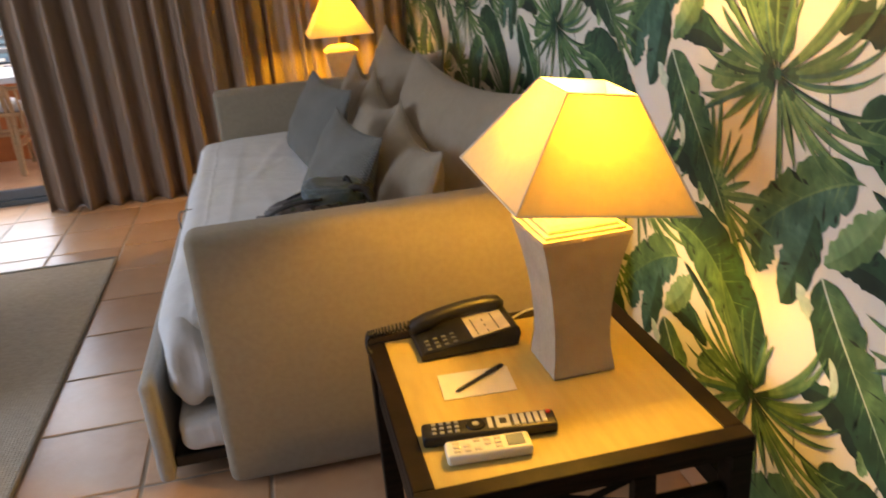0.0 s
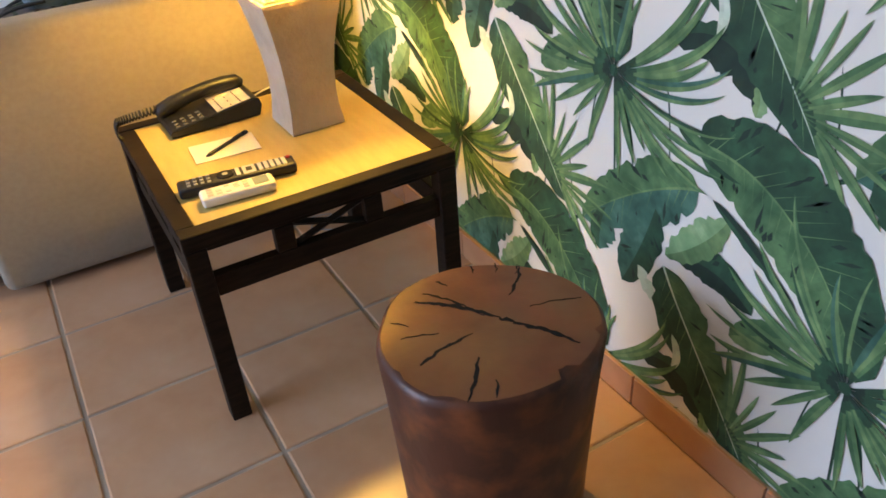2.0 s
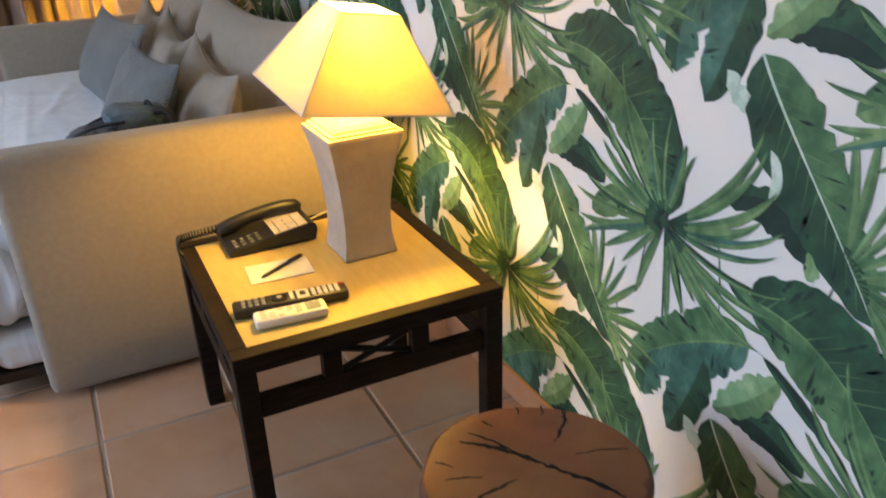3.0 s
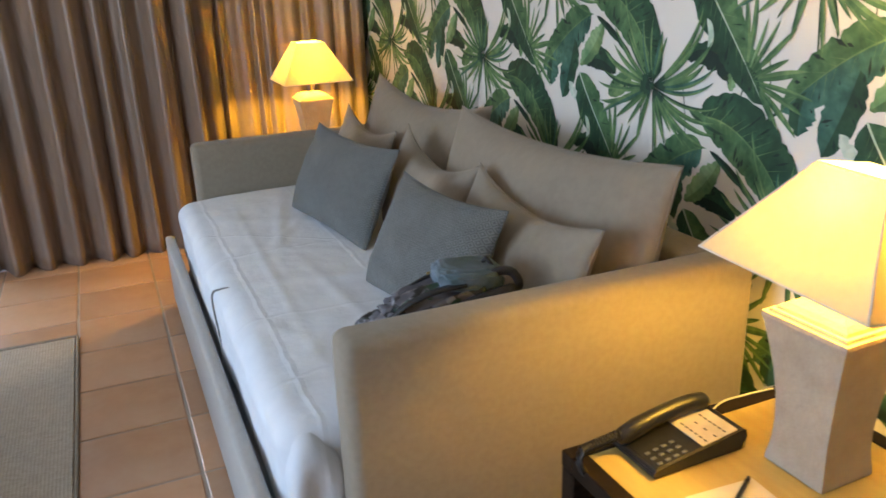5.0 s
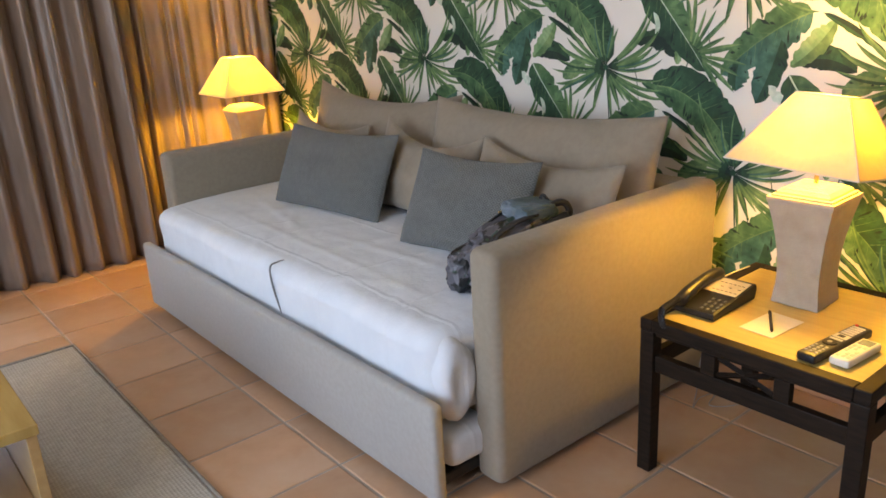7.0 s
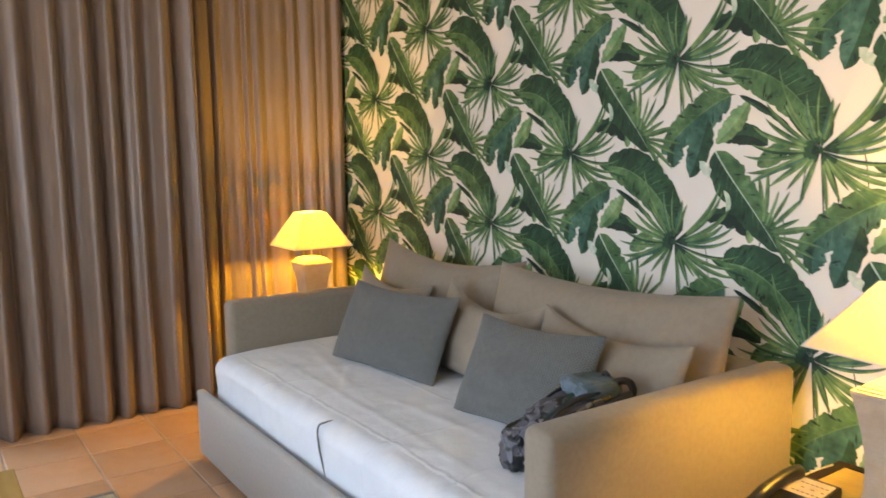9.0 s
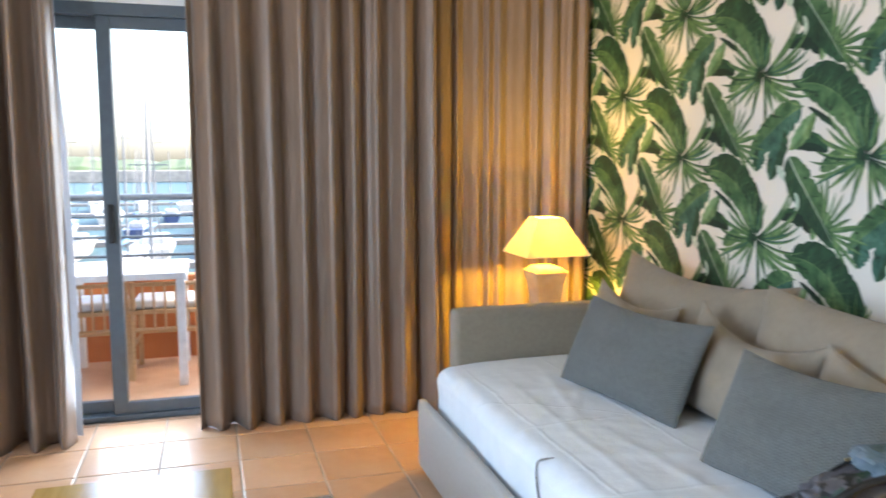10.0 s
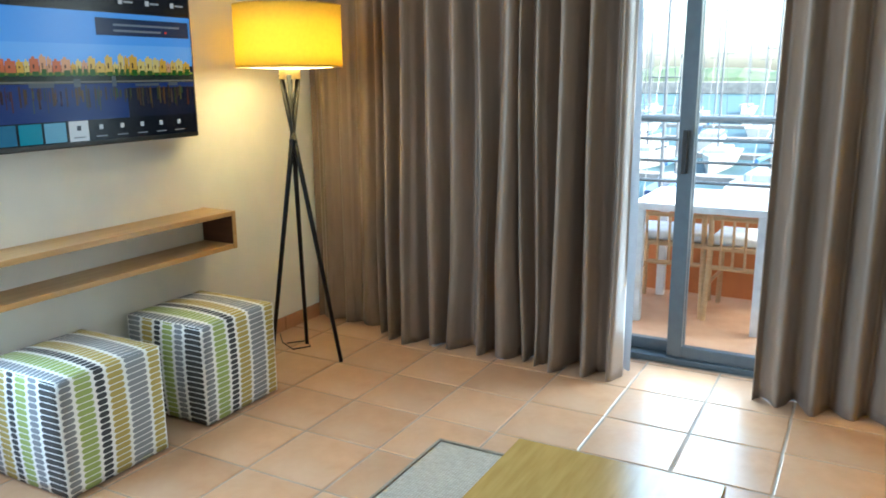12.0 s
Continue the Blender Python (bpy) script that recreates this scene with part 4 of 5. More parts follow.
def stripe_material():
    m = bpy.data.materials.new("dotted_stripe_fabric")
    m.use_nodes = True
    n, l = m.node_tree.nodes, m.node_tree.links
    b = n["Principled BSDF"]
    b.inputs["Roughness"].default_value = 0.85
    uv = n.new("ShaderNodeUVMap")
    sep = n.new("ShaderNodeSeparateXYZ")
    l.new(uv.outputs[0], sep.inputs[0])

    def math_node(op, a, bv=None):
        q = n.new("ShaderNodeMath")
        q.operation = op
        for i, v in enumerate((a, bv)):
            if v is None:
                continue
            if isinstance(v, (int, float)):
                q.inputs[i].default_value = v
            else:
                l.new(v, q.inputs[i])
        return q.outputs[0]
    half = math_node("MULTIPLY", sep.outputs[0], 0.5)
    rows = math_node("MULTIPLY", sep.outputs[1], 19.0)
    GW, GN, DN, DW, GR, MU = (0.25, 0.255, 0.27), (0.23, 0.235, 0.25), (0.05, 0.05, 0.055), (0.055, 0.052, 0.05), (0.33, 0.40, 0.12), (0.43, 0.33, 0.09)
    # column start, colour; first the face with u 0 to 1, then that with u 1 to 2
    columns = [(0.0, GN), (0.13, GR), (0.31, DN), (0.43, MU), (0.61, GW), (0.845, MU), (1.0, GW), (1.20, MU), (1.37, DN), (1.48, GR), (1.64, GN), (1.77, DW)]
    starts = [a for a, _ in columns] + [2.0]

    def steps(values):
        r = n.new("ShaderNodeValToRGB")
        r.color_ramp.interpolation = "CONSTANT"
        el = r.color_ramp.elements
        el[0].position, el[0].color = 0.0, (*values[0], 1)
        el[1].position, el[1].color = starts[-2] / 2, (*values[-1], 1)
        for a, v in list(zip(starts, values))[1:-1]:
            e = el.new(a / 2)
            e.color = (*v, 1)
        l.new(half, r.inputs[0])
        return r.outputs[0]
    ramp_colour = steps([cc for _, cc in columns])
    geo = n.new("ShaderNodeSeparateColor")
    l.new(steps([((a + b_) / 4, (b_ - a) / 2, (i_ % 2) * 0.5) for i_, (a, b_) in enumerate(zip(starts, starts[1:]))]), geo.inputs[0])
    cu = math_node("ABSOLUTE", math_node("SUBTRACT", sep.outputs[0], math_node("MULTIPLY", geo.outputs[0], 2.0)))
    rv = math_node("DIVIDE", math_node("SUBTRACT", math_node("FRACT", math_node("ADD", rows, geo.outputs[2])), 0.5), 19.0)
    dx = math_node("MAXIMUM", math_node("SUBTRACT", cu, math_node("SUBTRACT", geo.outputs[1], 0.042)), 0.0)
    dist = math_node("SQRT", math_node("ADD", math_node("POWER", math_node("MULTIPLY", dx, 0.75), 2.0), math_node("POWER", rv, 2.0)))
    dot = math_node("LESS_THAN", dist, 0.0225)
    mx = n.new("ShaderNodeMix")
    mx.data_type = "RGBA"
    mx.inputs[6].default_value = (0.82, 0.81, 0.78, 1)
    l.new(ramp_colour, mx.inputs[7])
    l.new(dot, mx.inputs[0])
    l.new(mx.outputs[2], b.inputs["Base Color"])
    bp = n.new("ShaderNodeBump")
    bp.inputs["Strength"].default_value, bp.inputs["Distance"].default_value = 0.4, 0.003
    l.new(math_node("MULTIPLY", dist, -15.0), bp.inputs["Height"])
    l.new(bp.outputs[0], b.inputs["Normal"])
    return m


M_STRIPE = stripe_material()


def pouf(y0, label):
    s, h = 0.425, 0.422
    root = thing("pouf", pose(-2.818 - s / 2, y0 + s / 2, 0), label, "pouf", "striped poufs under the shelf")
    bm = box(-s / 2, s / 2, -s / 2, s / 2, 0.012, h)
    bmesh.ops.subdivide_edges(bm, edges=bm.edges, cuts=9, use_grid_fill=True)
    uvl = bm.loops.layers.uv.new("UVMap")
    for f in bm.faces:
        f.normal_update()
        nn = f.normal
        for lp in f.loops:
            c = lp.vert.co
            if abs(nn.z) > 0.5:
                q = (c.y / s + 0.5, c.x / s + 0.5)
            elif abs(nn.x) > 0.5:
                q = (c.y / s + 0.5, c.z / s)
            else:
                q = (c.x / s + 0.5 + 1, c.z / s)
            lp[uvl].uv = q
    for v in bm.verts:
        x, y, z = v.co
        k = 0.012
        for_z = 1 - (2 * z / h - 1) ** 2
        u, w = 1 - (2 * x / s) ** 2, 1 - (2 * y / s) ** 2
        if abs(abs(x) - s / 2) < 1e-4:
            v.co.x += math.copysign(k * max(0, w) * max(0, for_z), x)
        if abs(abs(y) - s / 2) < 1e-4:
            v.co.y += math.copysign(k * max(0, u) * max(0, for_z), y)
        if z > h - 1e-4:
            v.co.z += 0.015 * max(0, u) * max(0, w)
        edge = (abs(abs(x) - s / 2) < 1e-4) + (abs(abs(y) - s / 2) < 1e-4) + (z > h - 1e-4)
        if edge >= 2:
            v.co.x *= 0.992
            v.co.y *= 0.992
            v.co.z -= 0.003
    part("cover", bm, M_STRIPE, root, "", True)
    part("foot_plate", box(-s / 2 + 0.02, s / 2 - 0.02, -s / 2 + 0.02, s / 2 - 0.02, 0.0, 0.012), M_BLACK, root)
    return root


pouf(2.822, "cube pouf in dotted green, grey and yellow stripes")
pouf(2.192, "cube pouf in dotted striped fabric beside another")

# ---------------------------------------------------------------- rug and coffee table
rug = thing("rug", pose(0, 0, 0), "flat woven taupe rug with bound edge", "rug")
part("weave", box(-1.925, -0.43, 0.95, 3.145, 0.0, 0.008), M_RUG, rug)
bd = bmesh.new()
tube([(-0.421, 0.946, 0.009), (-0.421, 3.154, 0.009), (-1.934, 3.154, 0.009), (-1.934, 0.946, 0.009), (-0.421, 0.946, 0.009)], 0.007, 6, bm=bd)
part("binding", bd, M_RUGEDGE, rug, "", True)
ct = thing("coffee_table", pose(-1.09, 2.17, 0), "low oak coffee table with glossy top", "coffee table")
part("top", box(-0.275, 0.275, -0.41, 0.41, 0.37, 0.40, 0.003), M_OAKT, ct)
part("side_panel", box(-0.27, -0.245, -0.40, 0.40, 0.009, 0.37, 0.002), M_OAK, ct)
part("side_panel", box(0.245, 0.27, -0.40, 0.40, 0.009, 0.37, 0.002), M_OAK, ct)
part("shelf_board", box(-0.244, 0.244, -0.39, 0.39, 0.12, 0.14, 0.002), M_OAK, ct)

# ---------------------------------------------------------------- things on the side table
TT = 0.472
phone = thing("desk_telephone", pose(0.742, 0.912, TT, 0, 0, 1), "black corded desk telephone with its handset on", "telephone")
# wedge body: low towards -x, high towards +x
prof = [(-0.105, 0.0), (0.105, 0.0), (0.114, 0.026), (0.110, 0.042), (0.10, 0.046), (-0.10, 0.018), (-0.108, 0.011)]
bm = loft([[(x, y, z) for x, z in prof] for y in (-0.058, -0.055, 0.066, 0.069)])
bmesh.ops.bevel(bm, geom=[e for e in bm.edges if e.calc_length() > 0.1], offset=0.003, segments=2, affect="EDGES")
part("body", bm, M_BLACK, phone)


def on_slope(x, y, up=0.0):
    return Matrix.Translation((x, y, 0.018 + (x + 0.10) * 0.14 + up)) @ pose(0, 0, 0, 0, -7.97, 0)


keys = finish("key", box(-0.0048, 0.0048, -0.0036, 0.0036, 0, 0.003, 0.001, 1), mat("dark_grey_key", (0.14, 0.14, 0.13), 0.5))
for i in range(3):
    for j in range(4):
        piece("key", keys, phone, on_slope(-0.085 + 0.019 * j, -0.046 + 0.018 * i))
card = part("label_card", box(-0.042, 0.042, -0.05, 0.05, 0, 0.0015), mat("cream_card", (0.60, 0.54, 0.40), 0.6), phone, "white number card", m=on_slope(0.05, -0.004))
dash = finish("text_bar", box(-0.0016, 0.0016, -0.0042, 0.0042, 0.0016, 0.002), M_BLACK)
for i in range(3):
    for j in range(6):
        if i != 1 or j % 2 == 0:
            piece("text_bar", dash, card, Matrix.Translation((-0.028 + 0.023 * i, -0.040 + 0.0128 * j, 0)))
for y in (0.045,):
    hs = tube([(-0.112, y, 0.026), (-0.10, y, 0.032), (-0.07, y, 0.042), (-0.03, y, 0.052), (0.02, y, 0.059), (0.06, y, 0.060), (0.09, y, 0.056), (0.103, y, 0.050)], [0.011, 0.018, 0.019, 0.017, 0.017, 0.018, 0.019, 0.012], 14)
    part("handset", hs, M_BLACK, phone, "curved black handset", True)
coil = []
for i in range(220):
    s = i / 219
    base = Vector((-0.10 - 0.11 * math.sin(s * 2.2), 0.045 - 0.02 * s, 0.04 - 0.005 * s - 0.12 * max(0, s - 0.55)))
    ph = 2 * math.pi * 26 * s
    coil.append(base + Vector((0, 0.009 * math.cos(ph), 0.009 * math.sin(ph))))
part("coiled_cord", tube(coil, 0.0022, 5), M_BLACK, phone, "black coiled cord", True)

part("line_lead", tube(curve3([(0.108, 0.03, 0.008), (0.14, 0.065, 0.003), (0.19, 0.088, 0.003), (0.25, 0.088, 0.003), (0.33, 0.08, 0.003)]), 0.002, 6), M_CREAMP, phone, "cream telephone lead", True)

note = thing("note_paper", pose(0.723, 0.737, TT - 0.001, 0, 0, -4), "small sheet of white note paper", "paper")
part("sheet", box(-0.072, 0.072, -0.047, 0.047, 0.0002, 0.0013), M_PAPERW, note)
pen = thing("pen", pose(0.731, 0.744, TT + 0.0046, 0, 0, 31), "slim black ballpoint pen on the paper", "pen")
part("barrel", tube([(-0.066, 0, 0), (-0.056, 0, 0), (0.05, 0, 0)], [0.0012, 0.004, 0.004], 10), M_BLACK, pen, "", True)
part("cap", tube([(0.05, 0, 0), (0.067, 0, 0)], [0.0044, 0.0038], 10), M_BLACK, pen, "", True)
part("clip", box(0.02, 0.062, -0.001, 0.001, 0.0042, 0.0056), M_BLACK, pen)

flex = thing("power_cord", pose(0, 0, 0), "thin grey flex trailing on the floor behind the side table", "cord")
part("flex", tube(curve3([(1.12, 1.035, 0.40), (1.06, 1.13, 0.15), (1.01, 1.12, 0.012), (0.93, 1.08, 0.003), (1.0, 1.10, 0.003), (1.06, 1.08, 0.003), (0.98, 1.05, 0.003), (1.05, 0.99, 0.003), (1.22, 0.97, 0.003)], 60), 0.0018, 6), M_GREYP, flex, "", True)

rem = thing("tv_remote", pose(0.70, 0.565, TT - 0.001, 0, 0, -7), "long black television remote with many buttons", "remote control")
bm = box(-0.12, 0.12, -0.024, 0.024, 0.0, 0.022, 0.006, 3)
part("case", bm, M_BLACK, rem, "", True)
bt = finish("button", box(-0.004, 0.004, -0.0035, 0.0035, 0.022, 0.0245, 0.001, 1), M_GREYP)
btw = finish("button", box(-0.005, 0.005, -0.0045, 0.0045, 0.022, 0.0245, 0.001, 1), mat("pale_button", (0.55, 0.55, 0.52), 0.5))
for i in range(4):
    for j in range(3):
        piece("button", bt, rem, Matrix.Translation((-0.098 + 0.0135 * i, -0.013 + 0.013 * j, 0)))
bar = finish("button", box(-0.0042, 0.0042, -0.016, 0.016, 0.022, 0.0242, 0.001, 1), btw.materials[0])
for i in range(5):
    piece("button", bar, rem, Matrix.Translation((0.048 + 0.0125 * i, 0, 0)))
blk = part("mode_panel", box(0.012, 0.038, -0.018, 0.018, 0.022, 0.0236, 0.001, 1), btw.materials[0], rem, "pale mode button panel")
part("mode_button", box(0.019, 0.031, -0.008, 0.008, 0.0237, 0.0245), M_BLACK, blk)
piece("button", bar, rem, Matrix.Translation((0.002, 0, 0)))
part("navigation_pad", tube([(-0.024, 0, 0.022), (-0.024, 0, 0.0245)], [0.018, 0.016], 24), M_METAL, rem, "round black navigation pad")
part("navigation_centre", tube([(-0.024, 0, 0.0246), (-0.024, 0, 0.0255)], [0.006, 0.006], 14), M_GREYP, rem)
part("power_button", tube([(0.109, 0.012, 0.022), (0.109, 0.012, 0.025)], [0.0045, 0.0042], 12), M_RED, rem, "red power button")

ac = thing("air_conditioner_remote", pose(0.683, 0.510, TT - 0.001, 0, 0, -5), "cream air-conditioner remote with small display", "remote control")
part("case", box(-0.074, 0.074, -0.024, 0.024, 0.0, 0.021, 0.007, 3), M_CREAMP, ac, "", True)
part("display", box(0.032, 0.062, -0.015, 0.015, 0.021, 0.0222), M_LCD, ac, "grey display")
btc = finish("button", box(-0.006, 0.006, -0.004, 0.004, 0.021, 0.023, 0.001, 1), mat("worn_button", (0.64, 0.59, 0.48), 0.5))
for i in range(5):
    for j in range(3):
        if (i + j) % 4 != 3:
            piece("button", btc, ac, Matrix.Translation((-0.055 + 0.018 * i, -0.012 + 0.012 * j, 0)))

# ---------------------------------------------------------------- backpack
pack = thing("backpack", pose(0.445, 1.415, 0.49, 0, 0, -6), "small black camouflage backpack lying on the mattress", "backpack")


def bag_mesh(sx, sy, sz, seed, lift, crumple=1.0, power=0.7):
    """A slack sewn bag: a rounded block with slow dents and long soft folds, flat below."""
    bm = bmesh.new()
    bmesh.ops.create_icosphere(bm, subdivisions=5, radius=1.0)
    for v in bm.verts:
        p = v.co.copy()
        ridge = 1 - abs(noise.noise(p * 1.9 + Vector((seed, 1, 0))))
        crease = 1 - abs(noise.noise(Vector((p.x * 2.2 + p.y * 1.5, p.y * 3.1, p.z * 3.4 + seed))))
        k = 0.86 + crumple * (0.16 * (ridge - 0.7) + 0.20 * (crease ** 4 - 0.35) + 0.03 * noise.noise(p * 6))
        q = Vector([math.copysign(abs(a * k) ** power, a) for a in p])
        v.co = Vector((q.x * sx, q.y * sy, max(0.0, sz + q.z * sz + lift * q.x)))
    return bm


def ribbon(points, width, thick, up=(0, 0, 1)):
    """A flat strap along points."""
    pts, up = [Vector(p) for p in points], Vector(up)
    rings = []
    for i, p in enumerate(pts):
        d = (pts[min(i + 1, len(pts) - 1)] - pts[max(i - 1, 0)]).normalized()
        a = d.cross(up).normalized()
        c = a.cross(d).normalized()
        rings.append([p + a * width / 2 + c * thick / 2, p - a * width / 2 + c * thick / 2, p - a * width / 2 - c * thick / 2, p + a * width / 2 - c * thick / 2])
    return loft(rings)


part("bag", bag_mesh(0.165, 0.085, 0.105, 3, 0.035), M_BAG, pack, "", True)
part("pocket", bag_mesh(0.085, 0.055, 0.072, 9, 0.02, 0.8), M_BAG, pack, "camouflage front pocket", True, Matrix.Translation((-0.105, 0.045, 0.0)))
part("flap", bag_mesh(0.085, 0.07, 0.032, 5, -0.006, 0.6, 0.6), M_FLAP, pack, "grey-blue top flap", True, Matrix.Translation((0.085, 0.005, 0.182)))
part("back_panel", ribbon(curve3([(-0.15, -0.074, 0.05), (-0.05, -0.092, 0.12), (0.06, -0.090, 0.165), (0.17, -0.07, 0.18)]), 0.05, 0.02, (0, -1, 0.3)), M_WEBBING, pack, "black padded back panel", True)
part("zip", tube(curve3([(-0.15, 0.02, 0.085), (-0.09, 0.035, 0.16), (0.0, 0.045, 0.205), (0.05, 0.05, 0.19)]), 0.0045, 6), M_WEBBING, pack, "black zip along the pocket", True)
part("zip_pull", tube([(0.0, 0.046, 0.212), (0.03, 0.05, 0.214)], 0.003, 6), M_BRASS, pack, "pale metal zip pull")
part("strap", ribbon(curve3([(-0.16, -0.03, 0.06), (-0.10, -0.05, 0.165), (-0.03, -0.06, 0.205), (0.06, -0.055, 0.215)]), 0.022, 0.006), M_WEBBING, pack, "black webbing strap", True)
part("strap", ribbon(curve3([(0.10, -0.03, 0.195), (0.135, -0.045, 0.228), (0.17, -0.055, 0.228), (0.185, -0.06, 0.195), (0.155, -0.065, 0.165)]), 0.020, 0.008, (0, 1, 0.2)), M_WEBBING, pack, "looped padded shoulder strap", True)
part("carrying_loop", tube(curve3([(0.115, 0.0, 0.225), (0.125, -0.01, 0.252), (0.14, -0.02, 0.228)]), 0.005, 8), M_WEBBING, pack, "", True)

# ---------------------------------------------------------------- balcony
structure("balcony_floor", box(-4.2, 2.2, 4.62, 5.90, -0.2, -0.012), M_TILE, "terracotta balcony floor", "floor")
structure("balcony_parapet", box(-4.2, 2.2, 5.78, 5.90, -0.2, 0.56, 0.006), M_ORANGE, "low orange rendered balcony parapet", "parapet")
# unseen wall, added only to shade the balcony from the sun
structure("unseen_sun_blocker", box(1.6, 1.75, 4.62, 5.90, -0.01, 3.0), M_ORANGE, "unseen orange wall added to keep the sun off the balcony", "wall")
structure("facade", box(-7.5, TVX - 0.2, 4.4, 4.62, -6, 6), M_ORANGE, "orange rendered outer wall", "wall")
rl = thing("balcony_rail", pose(0, 5.84, 0.56), "grey metal balcony rail with thin horizontal bars", "railing")
for x in (-4.1, -3.0, -1.98, -0.75, 0.4, 1.6):
    part("post", tube([(x, 0, 0), (x, 0, 0.54)], 0.018, 8), M_ALU, rl)
part("top_rail", tube([(-4.2, 0, 0.54), (2.2, 0, 0.54)], 0.024, 10), M_ALU, rl)
for z in (0.14, 0.27, 0.41):
    part("bar", tube([(-4.2, 0, z), (2.2, 0, z)], 0.011, 6), M_ALU, rl)
bt_ = thing("balcony_table", pose(-1.36, 5.36, -0.012), "white rectangular balcony table", "table")
part("top", box(-0.36, 0.36, -0.34, 0.34, 0.655, 0.695, 0.004), M_WHITE, bt_)
for x in (-0.325, 0.325):
    for y in (-0.30, 0.30):
        part("leg", box(x - 0.025, x + 0.025, y - 0.025, y + 0.025, 0, 0.655, 0.003), M_WHITE, bt_)


def balcony_chair(x, y, yaw):
    root = thing("balcony_chair", pose(x, y, -0.012, 0, 0, yaw), "slatted wooden balcony chair with white cushion", "chair", "balcony chairs")
    for lx in (-0.2, 0.2):
        part("leg", tube([(lx, -0.2, 0), (lx * 0.95, -0.18, 0.44)], 0.016, 8), M_CHAIRW, root)
        part("back_leg", tube([(lx, 0.22, 0), (lx * 0.95, 0.17, 0.42), (lx * 0.95, 0.21, 0.62)], 0.016, 8), M_CHAIRW, root)
        part("side_rail", tube([(lx, -0.19, 0.2), (lx, 0.2, 0.2)], 0.011, 6), M_CHAIRW, root)
    part("front_rail", tube([(-0.2, -0.19, 0.22), (0.2, -0.19, 0.22)], 0.011, 6), M_CHAIRW, root)
    part("seat", box(-0.21, 0.21, -0.2, 0.19, 0.41, 0.435, 0.004), M_CHAIRW, root)
    for z in (0.31, 0.60):
        part("back_rail", tube([(-0.19, 0.18 + 0.08 * (z - 0.3), z), (0.19, 0.18 + 0.08 * (z - 0.3), z)], 0.014, 6), M_CHAIRW, root)
    for i in range(5):
        x_ = -0.13 + 0.065 * i
        part("slat", tube([(x_, 0.185, 0.31), (x_, 0.205, 0.60)], 0.008, 6), M_CHAIRW, root)
    part("seat_cushion", box(-0.2, 0.2, -0.19, 0.16, 0.436, 0.49, 0.02, 3), M_WHITE, root, "white seat cushion", True)
    return root


balcony_chair(-1.57, 5.44, 184)
balcony_chair(-1.13, 5.43, 178)

# ---------------------------------------------------------------- marina beyond the balcony
WZ = -6.5
structure("water", box(-400, 400, 8, 900, WZ - 0.5, WZ), M_WATER, "calm grey-blue harbour water", "water")
structure("ground", box(-400, 400, -300, 8, WZ - 1, WZ + 0.4), M_GROUT, "pale paved quay below the balcony", "ground")
sb = bmesh.new()
rnd = random.Random(2)
prev = None
for i in range(267):
    x = -400 + 3 * i
    h = 8.6 + 2.6 * noise.noise((x * 0.02, 0, 0)) + 1.5 * noise.noise((x * 0.11, 3, 0)) + 0.9 * noise.noise((x * 0.35, 7, 0))
    col = [sb.verts.new((x, 330, WZ)), sb.verts.new((x, 336, WZ + h * 0.6)), sb.verts.new((x, 350, WZ + h)), sb.verts.new((x, 420, WZ + h)), sb.verts.new((x, 420, WZ))]
    if prev:
        for q in range(4):
            sb.faces.new((prev[q], col[q], col[q + 1], prev[q + 1]))
    prev = col
tagged(part("far_shore", sb, M_SHORE), "low green far shore across the harbour", "shore", kind="structure")


structure("breakwater", box(-400, 400, 296, 302, WZ, WZ + 4.2, 0.3), M_BREAKWATER, "long pale stone breakwater before the far shore", "breakwater")


def boat_parts(length, beam, freeboard, mast):
    hull = []
    for i in range(9):
        s = i / 8
        w = beam / 2 * (1 - s ** 2.4) * (0.8 + 0.2 * min(1, s * 4))
        zb = -0.3 * (1 - s)
        hull.append([(-w, -length / 2 + length * s, freeboard * (1 + 0.25 * s)), (w, -length / 2 + length * s, freeboard * (1 + 0.25 * s)), (w * 0.6, -length / 2 + length * s, zb), (-w * 0.6, -length / 2 + length * s, zb)])
    return loft(hull)


M_HULLS = [mat("white_hull", (0.26, 0.27, 0.28), 0.5), mat("navy_hull", (0.02, 0.035, 0.09), 0.3), mat("cream_hull", (0.30, 0.29, 0.26), 0.4)]
M_DECK = mat("weathered_decking", (0.16, 0.15, 0.14), 0.8, second=(0.12, 0.11, 0.10), scale=3)
M_COVER = mat("blue_sail_cover", (0.03, 0.10, 0.22), 0.7)
M_WINDOWB = mat("boat_window", (0.02, 0.03, 0.04), 0.1)
M_MAST = mat("mast_alloy", (0.10, 0.105, 0.115), 0.5, 0.2)


